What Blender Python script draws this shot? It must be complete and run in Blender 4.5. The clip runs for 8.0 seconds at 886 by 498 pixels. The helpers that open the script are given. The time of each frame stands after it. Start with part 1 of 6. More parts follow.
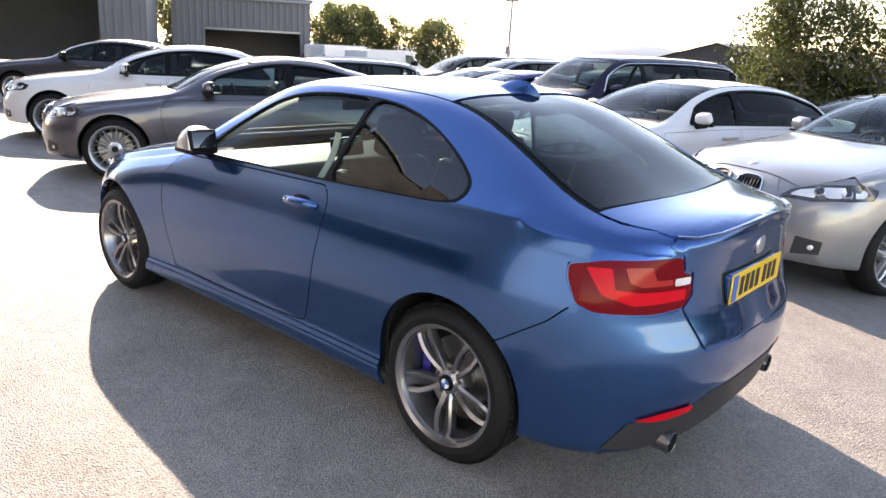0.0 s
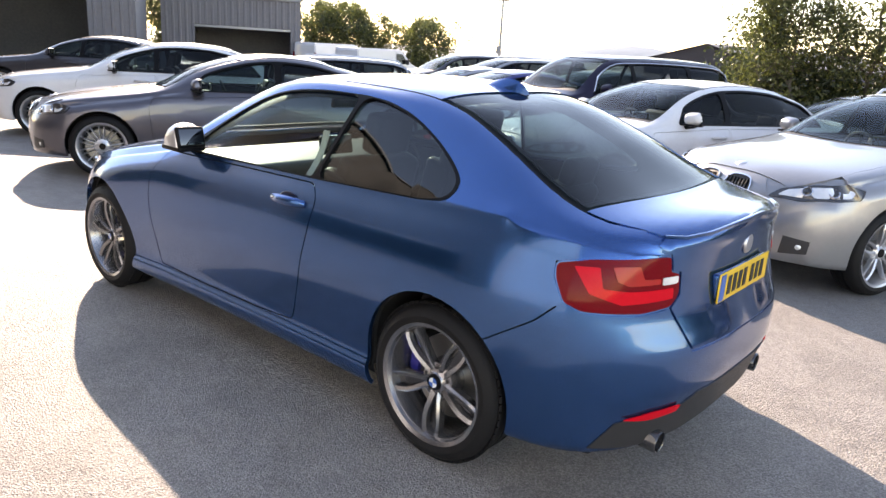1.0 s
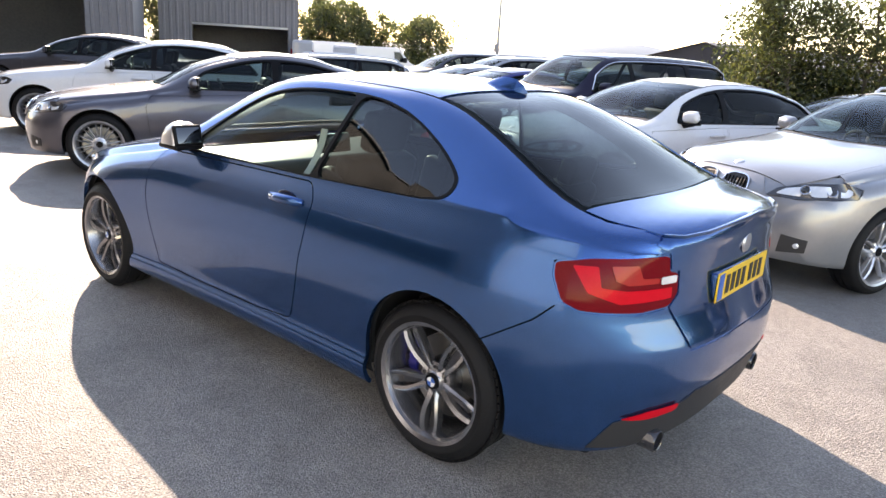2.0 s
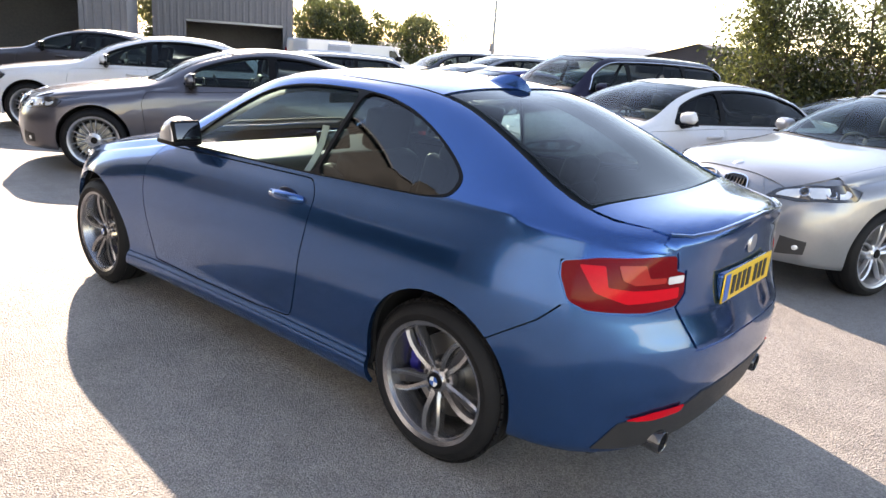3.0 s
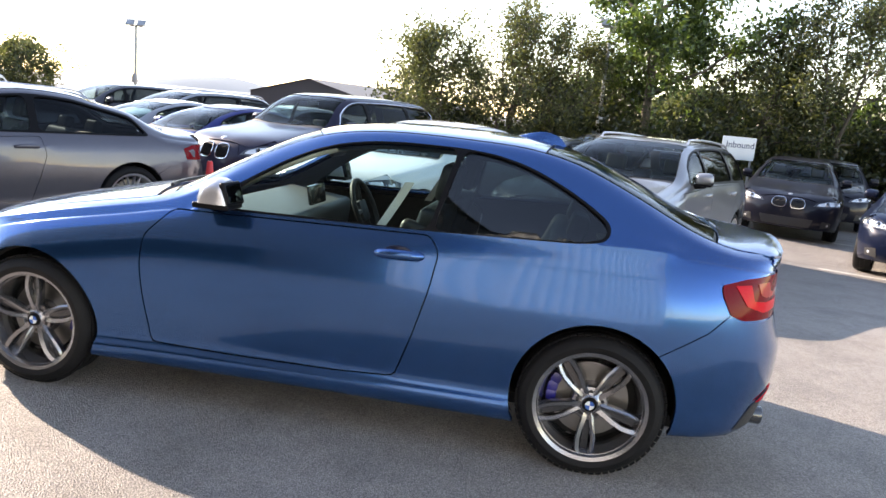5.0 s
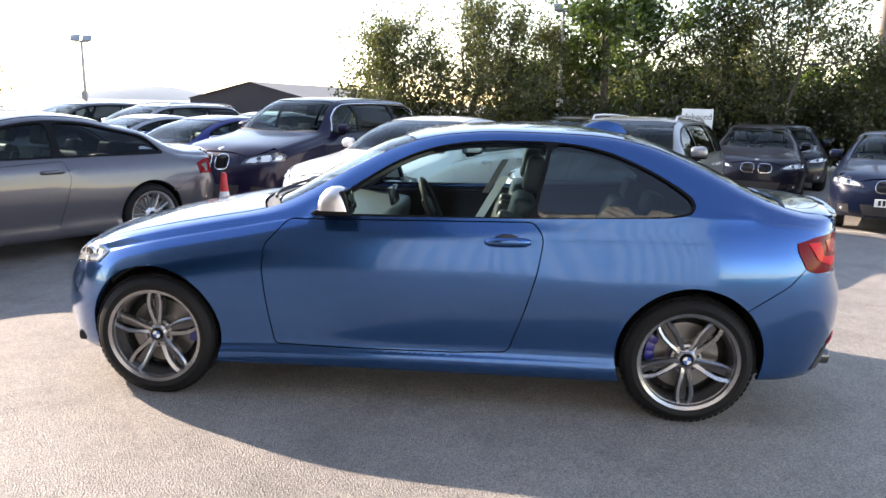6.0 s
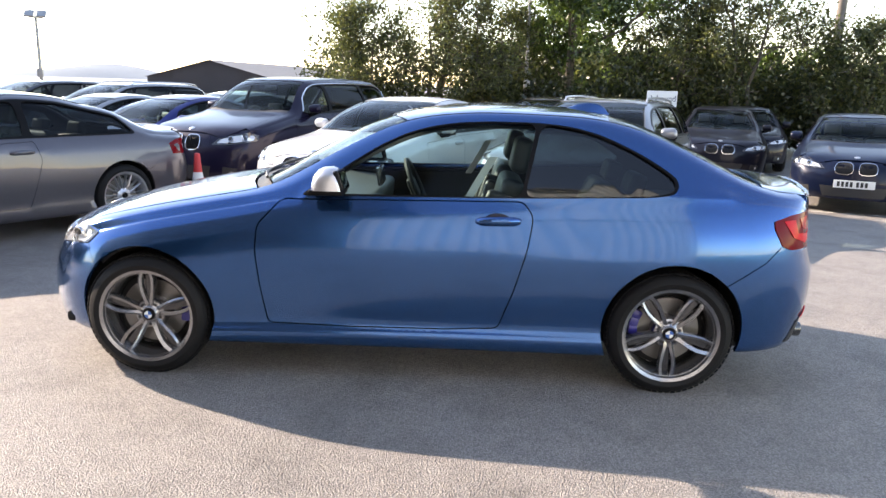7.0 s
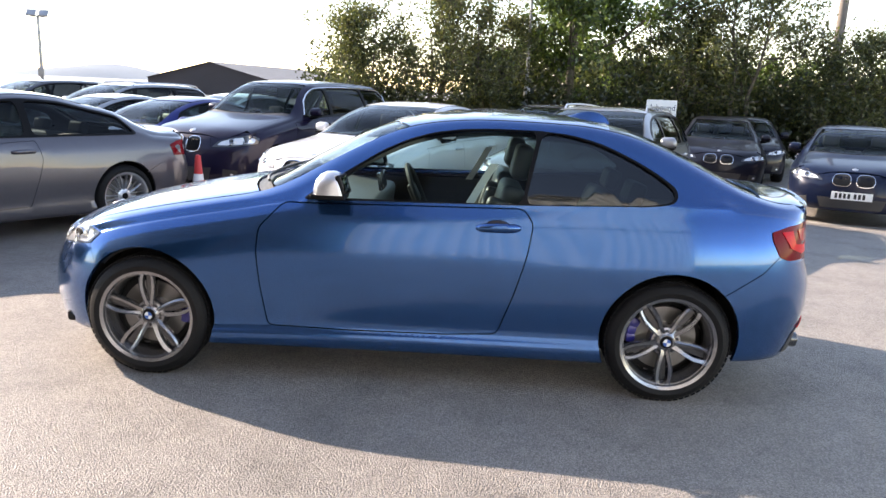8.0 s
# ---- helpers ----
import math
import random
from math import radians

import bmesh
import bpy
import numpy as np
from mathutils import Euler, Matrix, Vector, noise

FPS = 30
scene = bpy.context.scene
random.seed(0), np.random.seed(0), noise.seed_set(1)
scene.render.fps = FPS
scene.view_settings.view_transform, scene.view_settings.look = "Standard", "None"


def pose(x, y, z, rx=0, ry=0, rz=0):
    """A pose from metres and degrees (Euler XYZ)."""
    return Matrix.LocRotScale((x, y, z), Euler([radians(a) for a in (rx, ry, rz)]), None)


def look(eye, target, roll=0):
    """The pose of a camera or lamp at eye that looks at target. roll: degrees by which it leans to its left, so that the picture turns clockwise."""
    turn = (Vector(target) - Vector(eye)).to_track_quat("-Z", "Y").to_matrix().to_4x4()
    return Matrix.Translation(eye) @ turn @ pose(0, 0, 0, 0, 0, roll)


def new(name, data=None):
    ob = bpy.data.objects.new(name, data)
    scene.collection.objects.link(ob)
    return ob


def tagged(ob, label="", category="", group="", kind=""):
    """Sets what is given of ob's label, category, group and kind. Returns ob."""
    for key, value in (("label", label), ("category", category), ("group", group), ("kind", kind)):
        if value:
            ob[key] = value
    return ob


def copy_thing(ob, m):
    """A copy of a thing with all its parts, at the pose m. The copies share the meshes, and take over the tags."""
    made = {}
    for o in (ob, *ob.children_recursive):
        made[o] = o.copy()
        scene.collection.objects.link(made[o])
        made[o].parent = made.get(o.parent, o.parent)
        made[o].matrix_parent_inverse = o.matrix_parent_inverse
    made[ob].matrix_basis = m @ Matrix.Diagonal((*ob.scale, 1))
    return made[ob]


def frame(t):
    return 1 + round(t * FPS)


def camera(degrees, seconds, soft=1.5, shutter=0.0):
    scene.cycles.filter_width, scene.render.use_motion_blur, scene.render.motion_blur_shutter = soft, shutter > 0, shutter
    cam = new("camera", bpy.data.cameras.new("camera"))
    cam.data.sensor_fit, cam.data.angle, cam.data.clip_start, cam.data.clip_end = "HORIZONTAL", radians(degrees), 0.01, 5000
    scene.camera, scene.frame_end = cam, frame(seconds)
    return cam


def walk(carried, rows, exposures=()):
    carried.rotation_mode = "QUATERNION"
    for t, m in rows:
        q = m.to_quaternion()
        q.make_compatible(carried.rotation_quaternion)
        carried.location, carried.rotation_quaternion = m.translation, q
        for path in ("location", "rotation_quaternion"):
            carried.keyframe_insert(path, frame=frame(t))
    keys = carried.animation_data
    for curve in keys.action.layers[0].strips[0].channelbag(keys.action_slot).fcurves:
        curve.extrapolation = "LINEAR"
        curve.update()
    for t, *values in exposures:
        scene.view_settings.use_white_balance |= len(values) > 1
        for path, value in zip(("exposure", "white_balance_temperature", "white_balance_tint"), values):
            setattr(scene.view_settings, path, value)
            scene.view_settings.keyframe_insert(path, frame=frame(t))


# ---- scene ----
cam = camera(63.29, 8.0)
PATH = [
    (0, (2.984, -2.771, 1.570), (1.721, -1.317, 1.031), 3.19),
    (0.5, (2.982, -2.763, 1.564), (1.731, -1.298, 1.025), 3.43),
    (1, (2.985, -2.758, 1.566), (1.742, -1.287, 1.026), 3.56),
    (1.5, (2.983, -2.754, 1.568), (1.744, -1.281, 1.024), 3.59),
    (3, (2.933, -2.761, 1.552), (1.711, -1.274, 1.008), 4.18),
    (3.5, (2.597, -3.012, 1.530), (1.542, -1.396, 1.004), 5.95),
    (4, (2.104, -3.299, 1.503), (1.258, -1.553, 1.019), 7.44),
    (4.2, (1.920, -3.399, 1.504), (1.155, -1.606, 1.055), 7.82),
    (5.3, (0.821, -3.978, 1.507), (0.623, -2.024, 1.128), 3.88),
    (5.5, (0.653, -4.059, 1.505), (0.470, -2.105, 1.118), 2.85),
    (6, (0.433, -4.254, 1.517), (0.265, -2.301, 1.124), 1.22),
    (6.5, (0.361, -4.313, 1.521), (0.258, -2.362, 1.093), 1.24),
    (7, (0.298, -4.340, 1.519), (0.233, -2.390, 1.077), 1.57),
    (7.5, (0.294, -4.350, 1.524), (0.232, -2.399, 1.088), 2.06),
    (8, (0.286, -4.361, 1.526), (0.227, -2.408, 1.098), 2.49),
]
walk(cam, [(t, look(eye, target, roll)) for t, eye, target, roll in PATH], [(0, 2.22, 8500, 22), (4, 2.26, 8400, 20), (5.5, 2.24, 8100, 19), (8, 2.18, 8000, 19)])

# ---- world, sun, exposure ----
world = bpy.data.worlds.new("world")
scene.world = world
world.use_nodes = True
wn = world.node_tree
sky = wn.nodes.new("ShaderNodeTexSky")
sky.sky_type = "NISHITA"
sky.sun_disc = False
SUN_AZ, SUN_EL = radians(151.5), radians(26.8)      # azimuth from +x towards +y
sky.sun_elevation = SUN_EL
sky.sun_rotation = radians(90) - SUN_AZ
sky.dust_density = 0.08
sky.air_density = 1.0
bgn = wn.nodes["Background"]
wn.links.new(sky.outputs[0], bgn.inputs[0])
bgn.inputs[1].default_value = 0.125
sun = new("sun", bpy.data.lights.new("sun", "SUN"))
sun.data.energy = 2.9
sun.data.angle = radians(0.55)
sun.data.color = (1.0, 0.95, 0.87)
sun_dir = Vector((math.cos(SUN_AZ) * math.cos(SUN_EL), math.sin(SUN_AZ) * math.cos(SUN_EL), math.sin(SUN_EL)))
sun.matrix_world = look(sun_dir * 60, (0, 0, 0))


# ---- materials ----
def mat(name, color, rough=0.5, metal=0.0, coat=0.0, coat_rough=0.03, vary=0.0, scale=8.0, bump=0.0, bump_scale=200.0, spec=0.5, rnd=0.0):
    """A Principled material with two scales of colour variation and fine relief."""
    m = bpy.data.materials.new(name)
    m.use_nodes = True
    n, l = m.node_tree.nodes, m.node_tree.links
    b = n["Principled BSDF"]
    b.inputs["Base Color"].default_value = (*color, 1)
    b.inputs["Roughness"].default_value = rough
    b.inputs["Metallic"].default_value = metal
    b.inputs["Coat Weight"].default_value = coat
    b.inputs["Coat Roughness"].default_value = coat_rough
    b.inputs["Specular IOR Level"].default_value = spec
    tc = n.new("ShaderNodeTexCoord")
    if vary > 0:
        t1 = n.new("ShaderNodeTexNoise")
        t1.inputs["Scale"].default_value = scale
        t1.inputs["Detail"].default_value = 6
        t2 = n.new("ShaderNodeTexNoise")
        t2.inputs["Scale"].default_value = scale * 14
        t2.inputs["Detail"].default_value = 3
        l.new(tc.outputs["Object"], t1.inputs["Vector"])
        l.new(tc.outputs["Object"], t2.inputs["Vector"])
        add = n.new("ShaderNodeMath")
        l.new(t1.outputs["Fac"], add.inputs[0])
        l.new(t2.outputs["Fac"], add.inputs[1])
        mr = n.new("ShaderNodeMapRange")
        mr.inputs["From Min"].default_value = 0.6
        mr.inputs["From Max"].default_value = 1.4
        mr.inputs["To Min"].default_value = 1 - vary
        mr.inputs["To Max"].default_value = 1 + vary
        l.new(add.outputs[0], mr.inputs["Value"])
        mul = n.new("ShaderNodeVectorMath")
        mul.operation = "SCALE"
        mul.inputs[0].default_value = color
        l.new(mr.outputs["Result"], mul.inputs["Scale"])
        src = mul
        if rnd > 0:
            oi = n.new("ShaderNodeObjectInfo")
            m2 = n.new("ShaderNodeMapRange")
            m2.inputs["To Min"].default_value = 1 - rnd
            m2.inputs["To Max"].default_value = 1 + rnd
            l.new(oi.outputs["Random"], m2.inputs["Value"])
            src = n.new("ShaderNodeVectorMath")
            src.operation = "SCALE"
            l.new(mul.outputs[0], src.inputs[0])
            l.new(m2.outputs["Result"], src.inputs["Scale"])
        l.new(src.outputs[0], b.inputs["Base Color"])
        r2 = n.new("ShaderNodeMapRange")
        r2.inputs["To Min"].default_value = max(0.0, rough - 0.12 * vary * 4)
        r2.inputs["To Max"].default_value = min(1.0, rough + 0.12 * vary * 4)
        l.new(t1.outputs["Fac"], r2.inputs["Value"])
        l.new(r2.outputs["Result"], b.inputs["Roughness"])
    if bump > 0:
        t3 = n.new("ShaderNodeTexNoise")
        t3.inputs["Scale"].default_value = bump_scale
        t3.inputs["Detail"].default_value = 2
        l.new(tc.outputs["Object"], t3.inputs["Vector"])
        bp = n.new("ShaderNodeBump")
        bp.inputs["Strength"].default_value = bump
        bp.inputs["Distance"].default_value = 0.004
        l.new(t3.outputs["Fac"], bp.inputs["Height"])
        l.new(bp.outputs["Normal"], b.inputs["Normal"])
    return m


def paint(name, color, metal=0.55, rough=0.38, flake=0.12, coat=1.0):
    """Metallic car paint under clear coat, with a faint film of dust."""
    m = mat(name, color, rough, metal, coat, 0.035, 0.04, 2.5)
    n, l = m.node_tree.nodes, m.node_tree.links
    b = n["Principled BSDF"]
    v = n.new("ShaderNodeTexVoronoi")
    v.inputs["Scale"].default_value = 900
    tc = n.new("ShaderNodeTexCoord")
    l.new(tc.outputs["Object"], v.inputs["Vector"])
    bp = n.new("ShaderNodeBump")
    bp.inputs["Strength"].default_value = flake
    bp.inputs["Distance"].default_value = 0.001
    l.new(v.outputs["Distance"], bp.inputs["Height"])
    l.new(bp.outputs["Normal"], b.inputs["Normal"])
    b.inputs["Coat IOR"].default_value = 1.42
    b.inputs["Specular IOR Level"].default_value = 0.15
    return m


def glass(name, tint, gloss=0.04):
    """A thin pane: tinted see-through, with gloss that rises at a slant on both faces alike."""
    m = bpy.data.materials.new(name)
    m.use_nodes = True
    n, l = m.node_tree.nodes, m.node_tree.links
    n.remove(n["Principled BSDF"])
    tr = n.new("ShaderNodeBsdfTransparent")
    tr.inputs[0].default_value = (*tint, 1)
    gl = n.new("ShaderNodeBsdfGlossy")
    gl.inputs["Roughness"].default_value = 0.02
    gl.inputs["Color"].default_value = (0.66, 0.68, 0.70, 1)
    lw = n.new("ShaderNodeLayerWeight")
    lw.inputs["Blend"].default_value = 0.5
    pw = n.new("ShaderNodeMath")
    pw.operation = "POWER"
    pw.inputs[1].default_value = 5.0
    ma = n.new("ShaderNodeMath")
    ma.operation = "MULTIPLY_ADD"
    ma.inputs[1].default_value = 1 - gloss
    ma.inputs[2].default_value = gloss
    mx = n.new("ShaderNodeMixShader")
    l.new(lw.outputs["Facing"], pw.inputs[0])
    l.new(pw.outputs[0], ma.inputs[0])
    l.new(ma.outputs[0], mx.inputs[0])
    l.new(tr.outputs[0], mx.inputs[1])
    l.new(gl.outputs[0], mx.inputs[2])
    l.new(mx.outputs[0], n["Material Output"].inputs["Surface"])
    return m


M_BLUE = paint("blue_metallic_paint", (0.025, 0.101, 0.276), 0.88, 0.17, 0.03, 0.9)
M_GREY = paint("grey_metallic_paint", (0.095, 0.092, 0.110), 0.6, 0.3)
M_SILVER = paint("silver_metallic_paint", (0.28, 0.285, 0.30), 0.6, 0.3)
M_WHITE = paint("white_paint", (0.62, 0.63, 0.65), 0.0, 0.4, 0.02)
M_BLACK = paint("black_paint", (0.007, 0.007, 0.014), 0.0, 0.35, 0.0, coat=0.5)
M_NAVY = paint("navy_paint", (0.004, 0.008, 0.026), 0.1, 0.3, 0.0, coat=0.5)
M_PLUM = paint("plum_blue_paint", (0.010, 0.008, 0.026), 0.2, 0.3, 0.0, coat=0.5)
M_BLUE2 = paint("deep_blue_paint", (0.02, 0.03, 0.16), 0.4, 0.3, 0.0, coat=0.5)
M_DARKGREY = paint("dark_grey_paint", (0.06, 0.06, 0.07), 0.5)
M_RUBBER = mat("tyre_rubber", (0.008, 0.008, 0.009), 0.65, spec=0.22, vary=0.25, scale=20, bump=0.3, bump_scale=300)
M_ALLOY = mat("grey_alloy", (0.29, 0.29, 0.305), 0.26, 0.9, coat=0.5, vary=0.08, scale=10)
M_ALLOY2 = mat("silver_alloy", (0.55, 0.55, 0.57), 0.3, 0.8, coat=0.3, vary=0.08, scale=10)
M_DISC = mat("brake_steel", (0.22, 0.215, 0.21), 0.35, 0.9, vary=0.1, scale=30)
M_CALIPER = mat("blue_caliper", (0.02, 0.02, 0.22), 0.3, coat=0.5, vary=0.05, scale=20)
M_TRIM = mat("black_trim", (0.006, 0.006, 0.007), 0.35, spec=0.1, vary=0.1, scale=12)
M_PLASTIC = mat("black_plastic", (0.022, 0.022, 0.024), 0.55, vary=0.15, scale=30, bump=0.2, bump_scale=700)
M_UNDER = mat("underbody", (0.012, 0.012, 0.012), 0.9, vary=0.2, scale=9)
M_CHROME = mat("chrome", (0.75, 0.75, 0.77), 0.12, 1.0, vary=0.03, scale=20)
M_CAB = mat("cabin_trim", (0.016, 0.017, 0.018), 0.6, vary=0.12, scale=25, bump=0.2, bump_scale=500)
M_CABLIGHT = mat("grey_cabin_trim", (0.085, 0.09, 0.086), 0.5, vary=0.08, scale=25)
M_SEAT = mat("seat_leather", (0.016, 0.016, 0.018), 0.45, vary=0.12, scale=18, bump=0.25, bump_scale=250)
M_RED = mat("red_lens", (0.15, 0.002, 0.006), 0.12, spec=0.05, coat=0.15, vary=0.08, scale=30)
M_REDBRIGHT = mat("bright_red_lens", (0.60, 0.006, 0.016), 0.15, spec=0.05, coat=0.15, vary=0.06, scale=40)
M_AMBERLENS = mat("pale_amber_lens", (0.36, 0.016, 0.014), 0.2, spec=0.15, coat=0.3, vary=0.06, scale=40)
M_LENS = mat("clear_lens", (0.72, 0.74, 0.76), 0.1, 0.35, coat=1.0, vary=0.15, scale=25)
M_LAMPDARK = mat("lamp_housing", (0.05, 0.05, 0.055), 0.25, 0.5, coat=1.0, vary=0.15, scale=25)
M_YELLOW = mat("yellow_plate", (0.85, 0.52, 0.02), 0.35, coat=0.4, vary=0.04, scale=20)
M_WPLATE = mat("white_plate", (0.80, 0.80, 0.78), 0.35, coat=0.4, vary=0.04, scale=20)
M_INK = mat("black_ink", (0.012, 0.012, 0.012), 0.4, vary=0.05, scale=20)
M_BLUEBAND = mat("blue_band", (0.03, 0.12, 0.42), 0.35, vary=0.05, scale=20)
M_MIRROR = mat("mirror_glass", (0.12, 0.125, 0.13), 0.02, 1.0)
M_SCREEN = mat("dark_screen", (0.02, 0.022, 0.024), 0.15, coat=0.6, vary=0.05, scale=20)
G_CLEAR = glass("clear_window_glass", (0.70, 0.82, 0.79), 0.014)
G_DARK = glass("tinted_window_glass", (0.17, 0.20, 0.21), 0.03)
G_QUARTER = glass("quarter_window_glass", (0.18, 0.235, 0.235), 0.085)
G_REAR = glass("rear_window_glass", (0.22, 0.29, 0.29), 0.02)
G_MID = glass("half_tinted_glass", (0.40, 0.50, 0.49), 0.03)


# ---- small mesh helpers ----
def mesh_of(bm, smooth=True, angle=40):
    """A mesh from a bmesh, smooth with sharp edges past the angle."""
    me = bpy.data.meshes.new("m")
    bm.normal_update()
    for f in bm.faces:
        f.smooth = smooth
    for e in bm.edges:
        if len(e.link_faces) == 2 and e.calc_face_angle(0) > radians(angle):
            e.smooth = False
    bm.to_mesh(me)
    bm.free()
    return me


def part(name, data, material, parent=None, label=""):
    """Links a bmesh or mesh as one object under a thing or a part."""
    me = mesh_of(data) if isinstance(data, bmesh.types.BMesh) else data
    if material is not None and not me.materials:
        me.materials.append(material)
    ob = new(name, me)
    if parent is not None:
        ob.parent = parent
    if label:
        ob["label"] = label
    return ob


def rbox(bm, size, m, bevel=0.01, seg=2):
    """Adds a box with rounded edges to bm."""
    r = bmesh.ops.create_cube(bm, size=1.0, matrix=m @ Matrix.Diagonal((*size, 1)))
    if bevel > 0:
        es = list({e for v in r["verts"] for e in v.link_edges})
        bmesh.ops.bevel(bm, geom=es, offset=bevel, segments=seg, affect="EDGES", profile=0.6)
    return bm


def box(size, m, bevel=0.01, seg=2):
    return rbox(bmesh.new(), size, m, bevel, seg)


def lathe(bm, prof, n=48, axis="y", m=Matrix()):
    """Turns a profile of (radius, along) round an axis."""
    rings = []
    for r, a in prof:
        ring = []
        for k in range(n):
            t = 2 * math.pi * k / n
            c, s = r * math.cos(t), r * math.sin(t)
            p = (c, a, s) if axis == "y" else (c, s, a)
            ring.append(bm.verts.new(m @ Vector(p)))
        rings.append(ring)
    for a, b in zip(rings, rings[1:]):
        for k in range(n):
            bm.faces.new((a[k], a[(k + 1) % n], b[(k + 1) % n], b[k]))
    return bm


def tube(bm, pts, radii, n=8):
    """A tapered tube along points."""
    rings = []
    pts = [Vector(p) for p in pts]
    for i, p in enumerate(pts):
        d = (pts[min(i + 1, len(pts) - 1)] - pts[max(i - 1, 0)]).normalized()
        u = d.orthogonal().normalized() if i == 0 else (u - d * u.dot(d)).normalized()
        w = d.cross(u)
        r = radii[i] if isinstance(radii, (list, tuple)) else radii
        rings.append([bm.verts.new(p + (u * math.cos(2 * math.pi * k / n) + w * math.sin(2 * math.pi * k / n)) * r) for k in range(n)])
    for a, b in zip(rings, rings[1:]):
        for k in range(n):
            bm.faces.new((a[k], a[(k + 1) % n], b[(k + 1) % n], b[k]))
    bm.faces.new(rings[0][::-1])
    bm.faces.new(rings[-1])
    return bm


def pchip(pts):
    """A smooth curve with no overshoot through points."""
    xs, ys = np.array([p[0] for p in pts], float), np.array([p[1] for p in pts], float)
    h, d = np.diff(xs), np.diff(ys) / np.diff(xs)
    s = np.zeros(len(xs))
    for i in range(1, len(xs) - 1):
        if d[i - 1] * d[i] > 0:
            w1, w2 = 2 * h[i] + h[i - 1], h[i] + 2 * h[i - 1]
            s[i] = (w1 + w2) / (w1 / d[i - 1] + w2 / d[i])
    s[0], s[-1] = d[0], d[-1]

    def f(x):
        x = min(max(x, xs[0]), xs[-1])
        i = min(max(int(np.searchsorted(xs, x)) - 1, 0), len(h) - 1)
        t = (x - xs[i]) / h[i]
        a, b = ys[i] + 0 * t, ys[i + 1]
        return float((2 * t ** 3 - 3 * t * t + 1) * a + (t ** 3 - 2 * t * t + t) * h[i] * s[i] + (3 * t * t - 2 * t ** 3) * b + (t ** 3 - t * t) * h[i] * s[i + 1])
    return f


def densify(loop, step):
    out = []
    for a, b in zip(loop, loop[1:] + loop[:1]):
        k = max(1, int(math.ceil(math.dist(a, b) / step)))
        out += [(a[0] + (b[0] - a[0]) * i / k, a[1] + (b[1] - a[1]) * i / k) for i in range(k)]
    return out


def rounded(loop, times=2):
    """Cuts the corners of a closed outline."""
    for _ in range(times):
        out = []
        for a, b in zip(loop, loop[1:] + loop[:1]):
            out += [(a[0] * 0.78 + b[0] * 0.22, a[1] * 0.78 + b[1] * 0.22), (a[0] * 0.22 + b[0] * 0.78, a[1] * 0.22 + b[1] * 0.78)]
        loop = out
    return loop


def fillet(loop, d):
    """Rounds each corner of a closed outline over the length d."""
    out, n = [], len(loop)
    for i in range(n):
        p, a, b = Vector(loop[i]), Vector(loop[i - 1]), Vector(loop[(i + 1) % n])
        q = p + (a - p).normalized() * min(d, (a - p).length * 0.42)
        r = p + (b - p).normalized() * min(d, (b - p).length * 0.42)
        for t in (0.0, 0.33, 0.67, 1.0):
            out.append(tuple(q * (1 - t) ** 2 + p * 2 * t * (1 - t) + r * t * t))
    return out


def grown(loop, d):
    """A closed outline moved outwards by d (inwards if negative)."""
    area = sum(a[0] * b[1] - b[0] * a[1] for a, b in zip(loop, loop[1:] + loop[:1]))
    sg = 1 if area > 0 else -1
    out = []
    n = len(loop)
    for i in range(n):
        p, a, b = Vector(loop[i]), Vector(loop[i - 1]), Vector(loop[(i + 1) % n])
        e1, e2 = (p - a), (b - p)
        if e1.length < 1e-6 or e2.length < 1e-6:
            continue
        n1 = Vector((e1.y, -e1.x)).normalized() * sg
        n2 = Vector((e2.y, -e2.x)).normalized() * sg
        q = (n1 + n2)
        q = q / max(0.45, q.length_squared / 2) if q.length > 1e-6 else n1
        out.append(tuple(p + q * d))
    return out


def inside(pts, loops):
    """Even-odd test of points against outlines."""
    x, y = pts[:, 0], pts[:, 1]
    r = np.zeros(len(pts), bool)
    for lp in loops:
        a = np.array(lp)
        b = np.roll(a, -1, 0)
        for (x0, y0), (x1, y1) in zip(a, b):
            if y0 != y1:
                c = (y0 > y) != (y1 > y)
                r ^= c & (x < (x1 - x0) * (y - y0) / (y1 - y0) + x0)
    return r


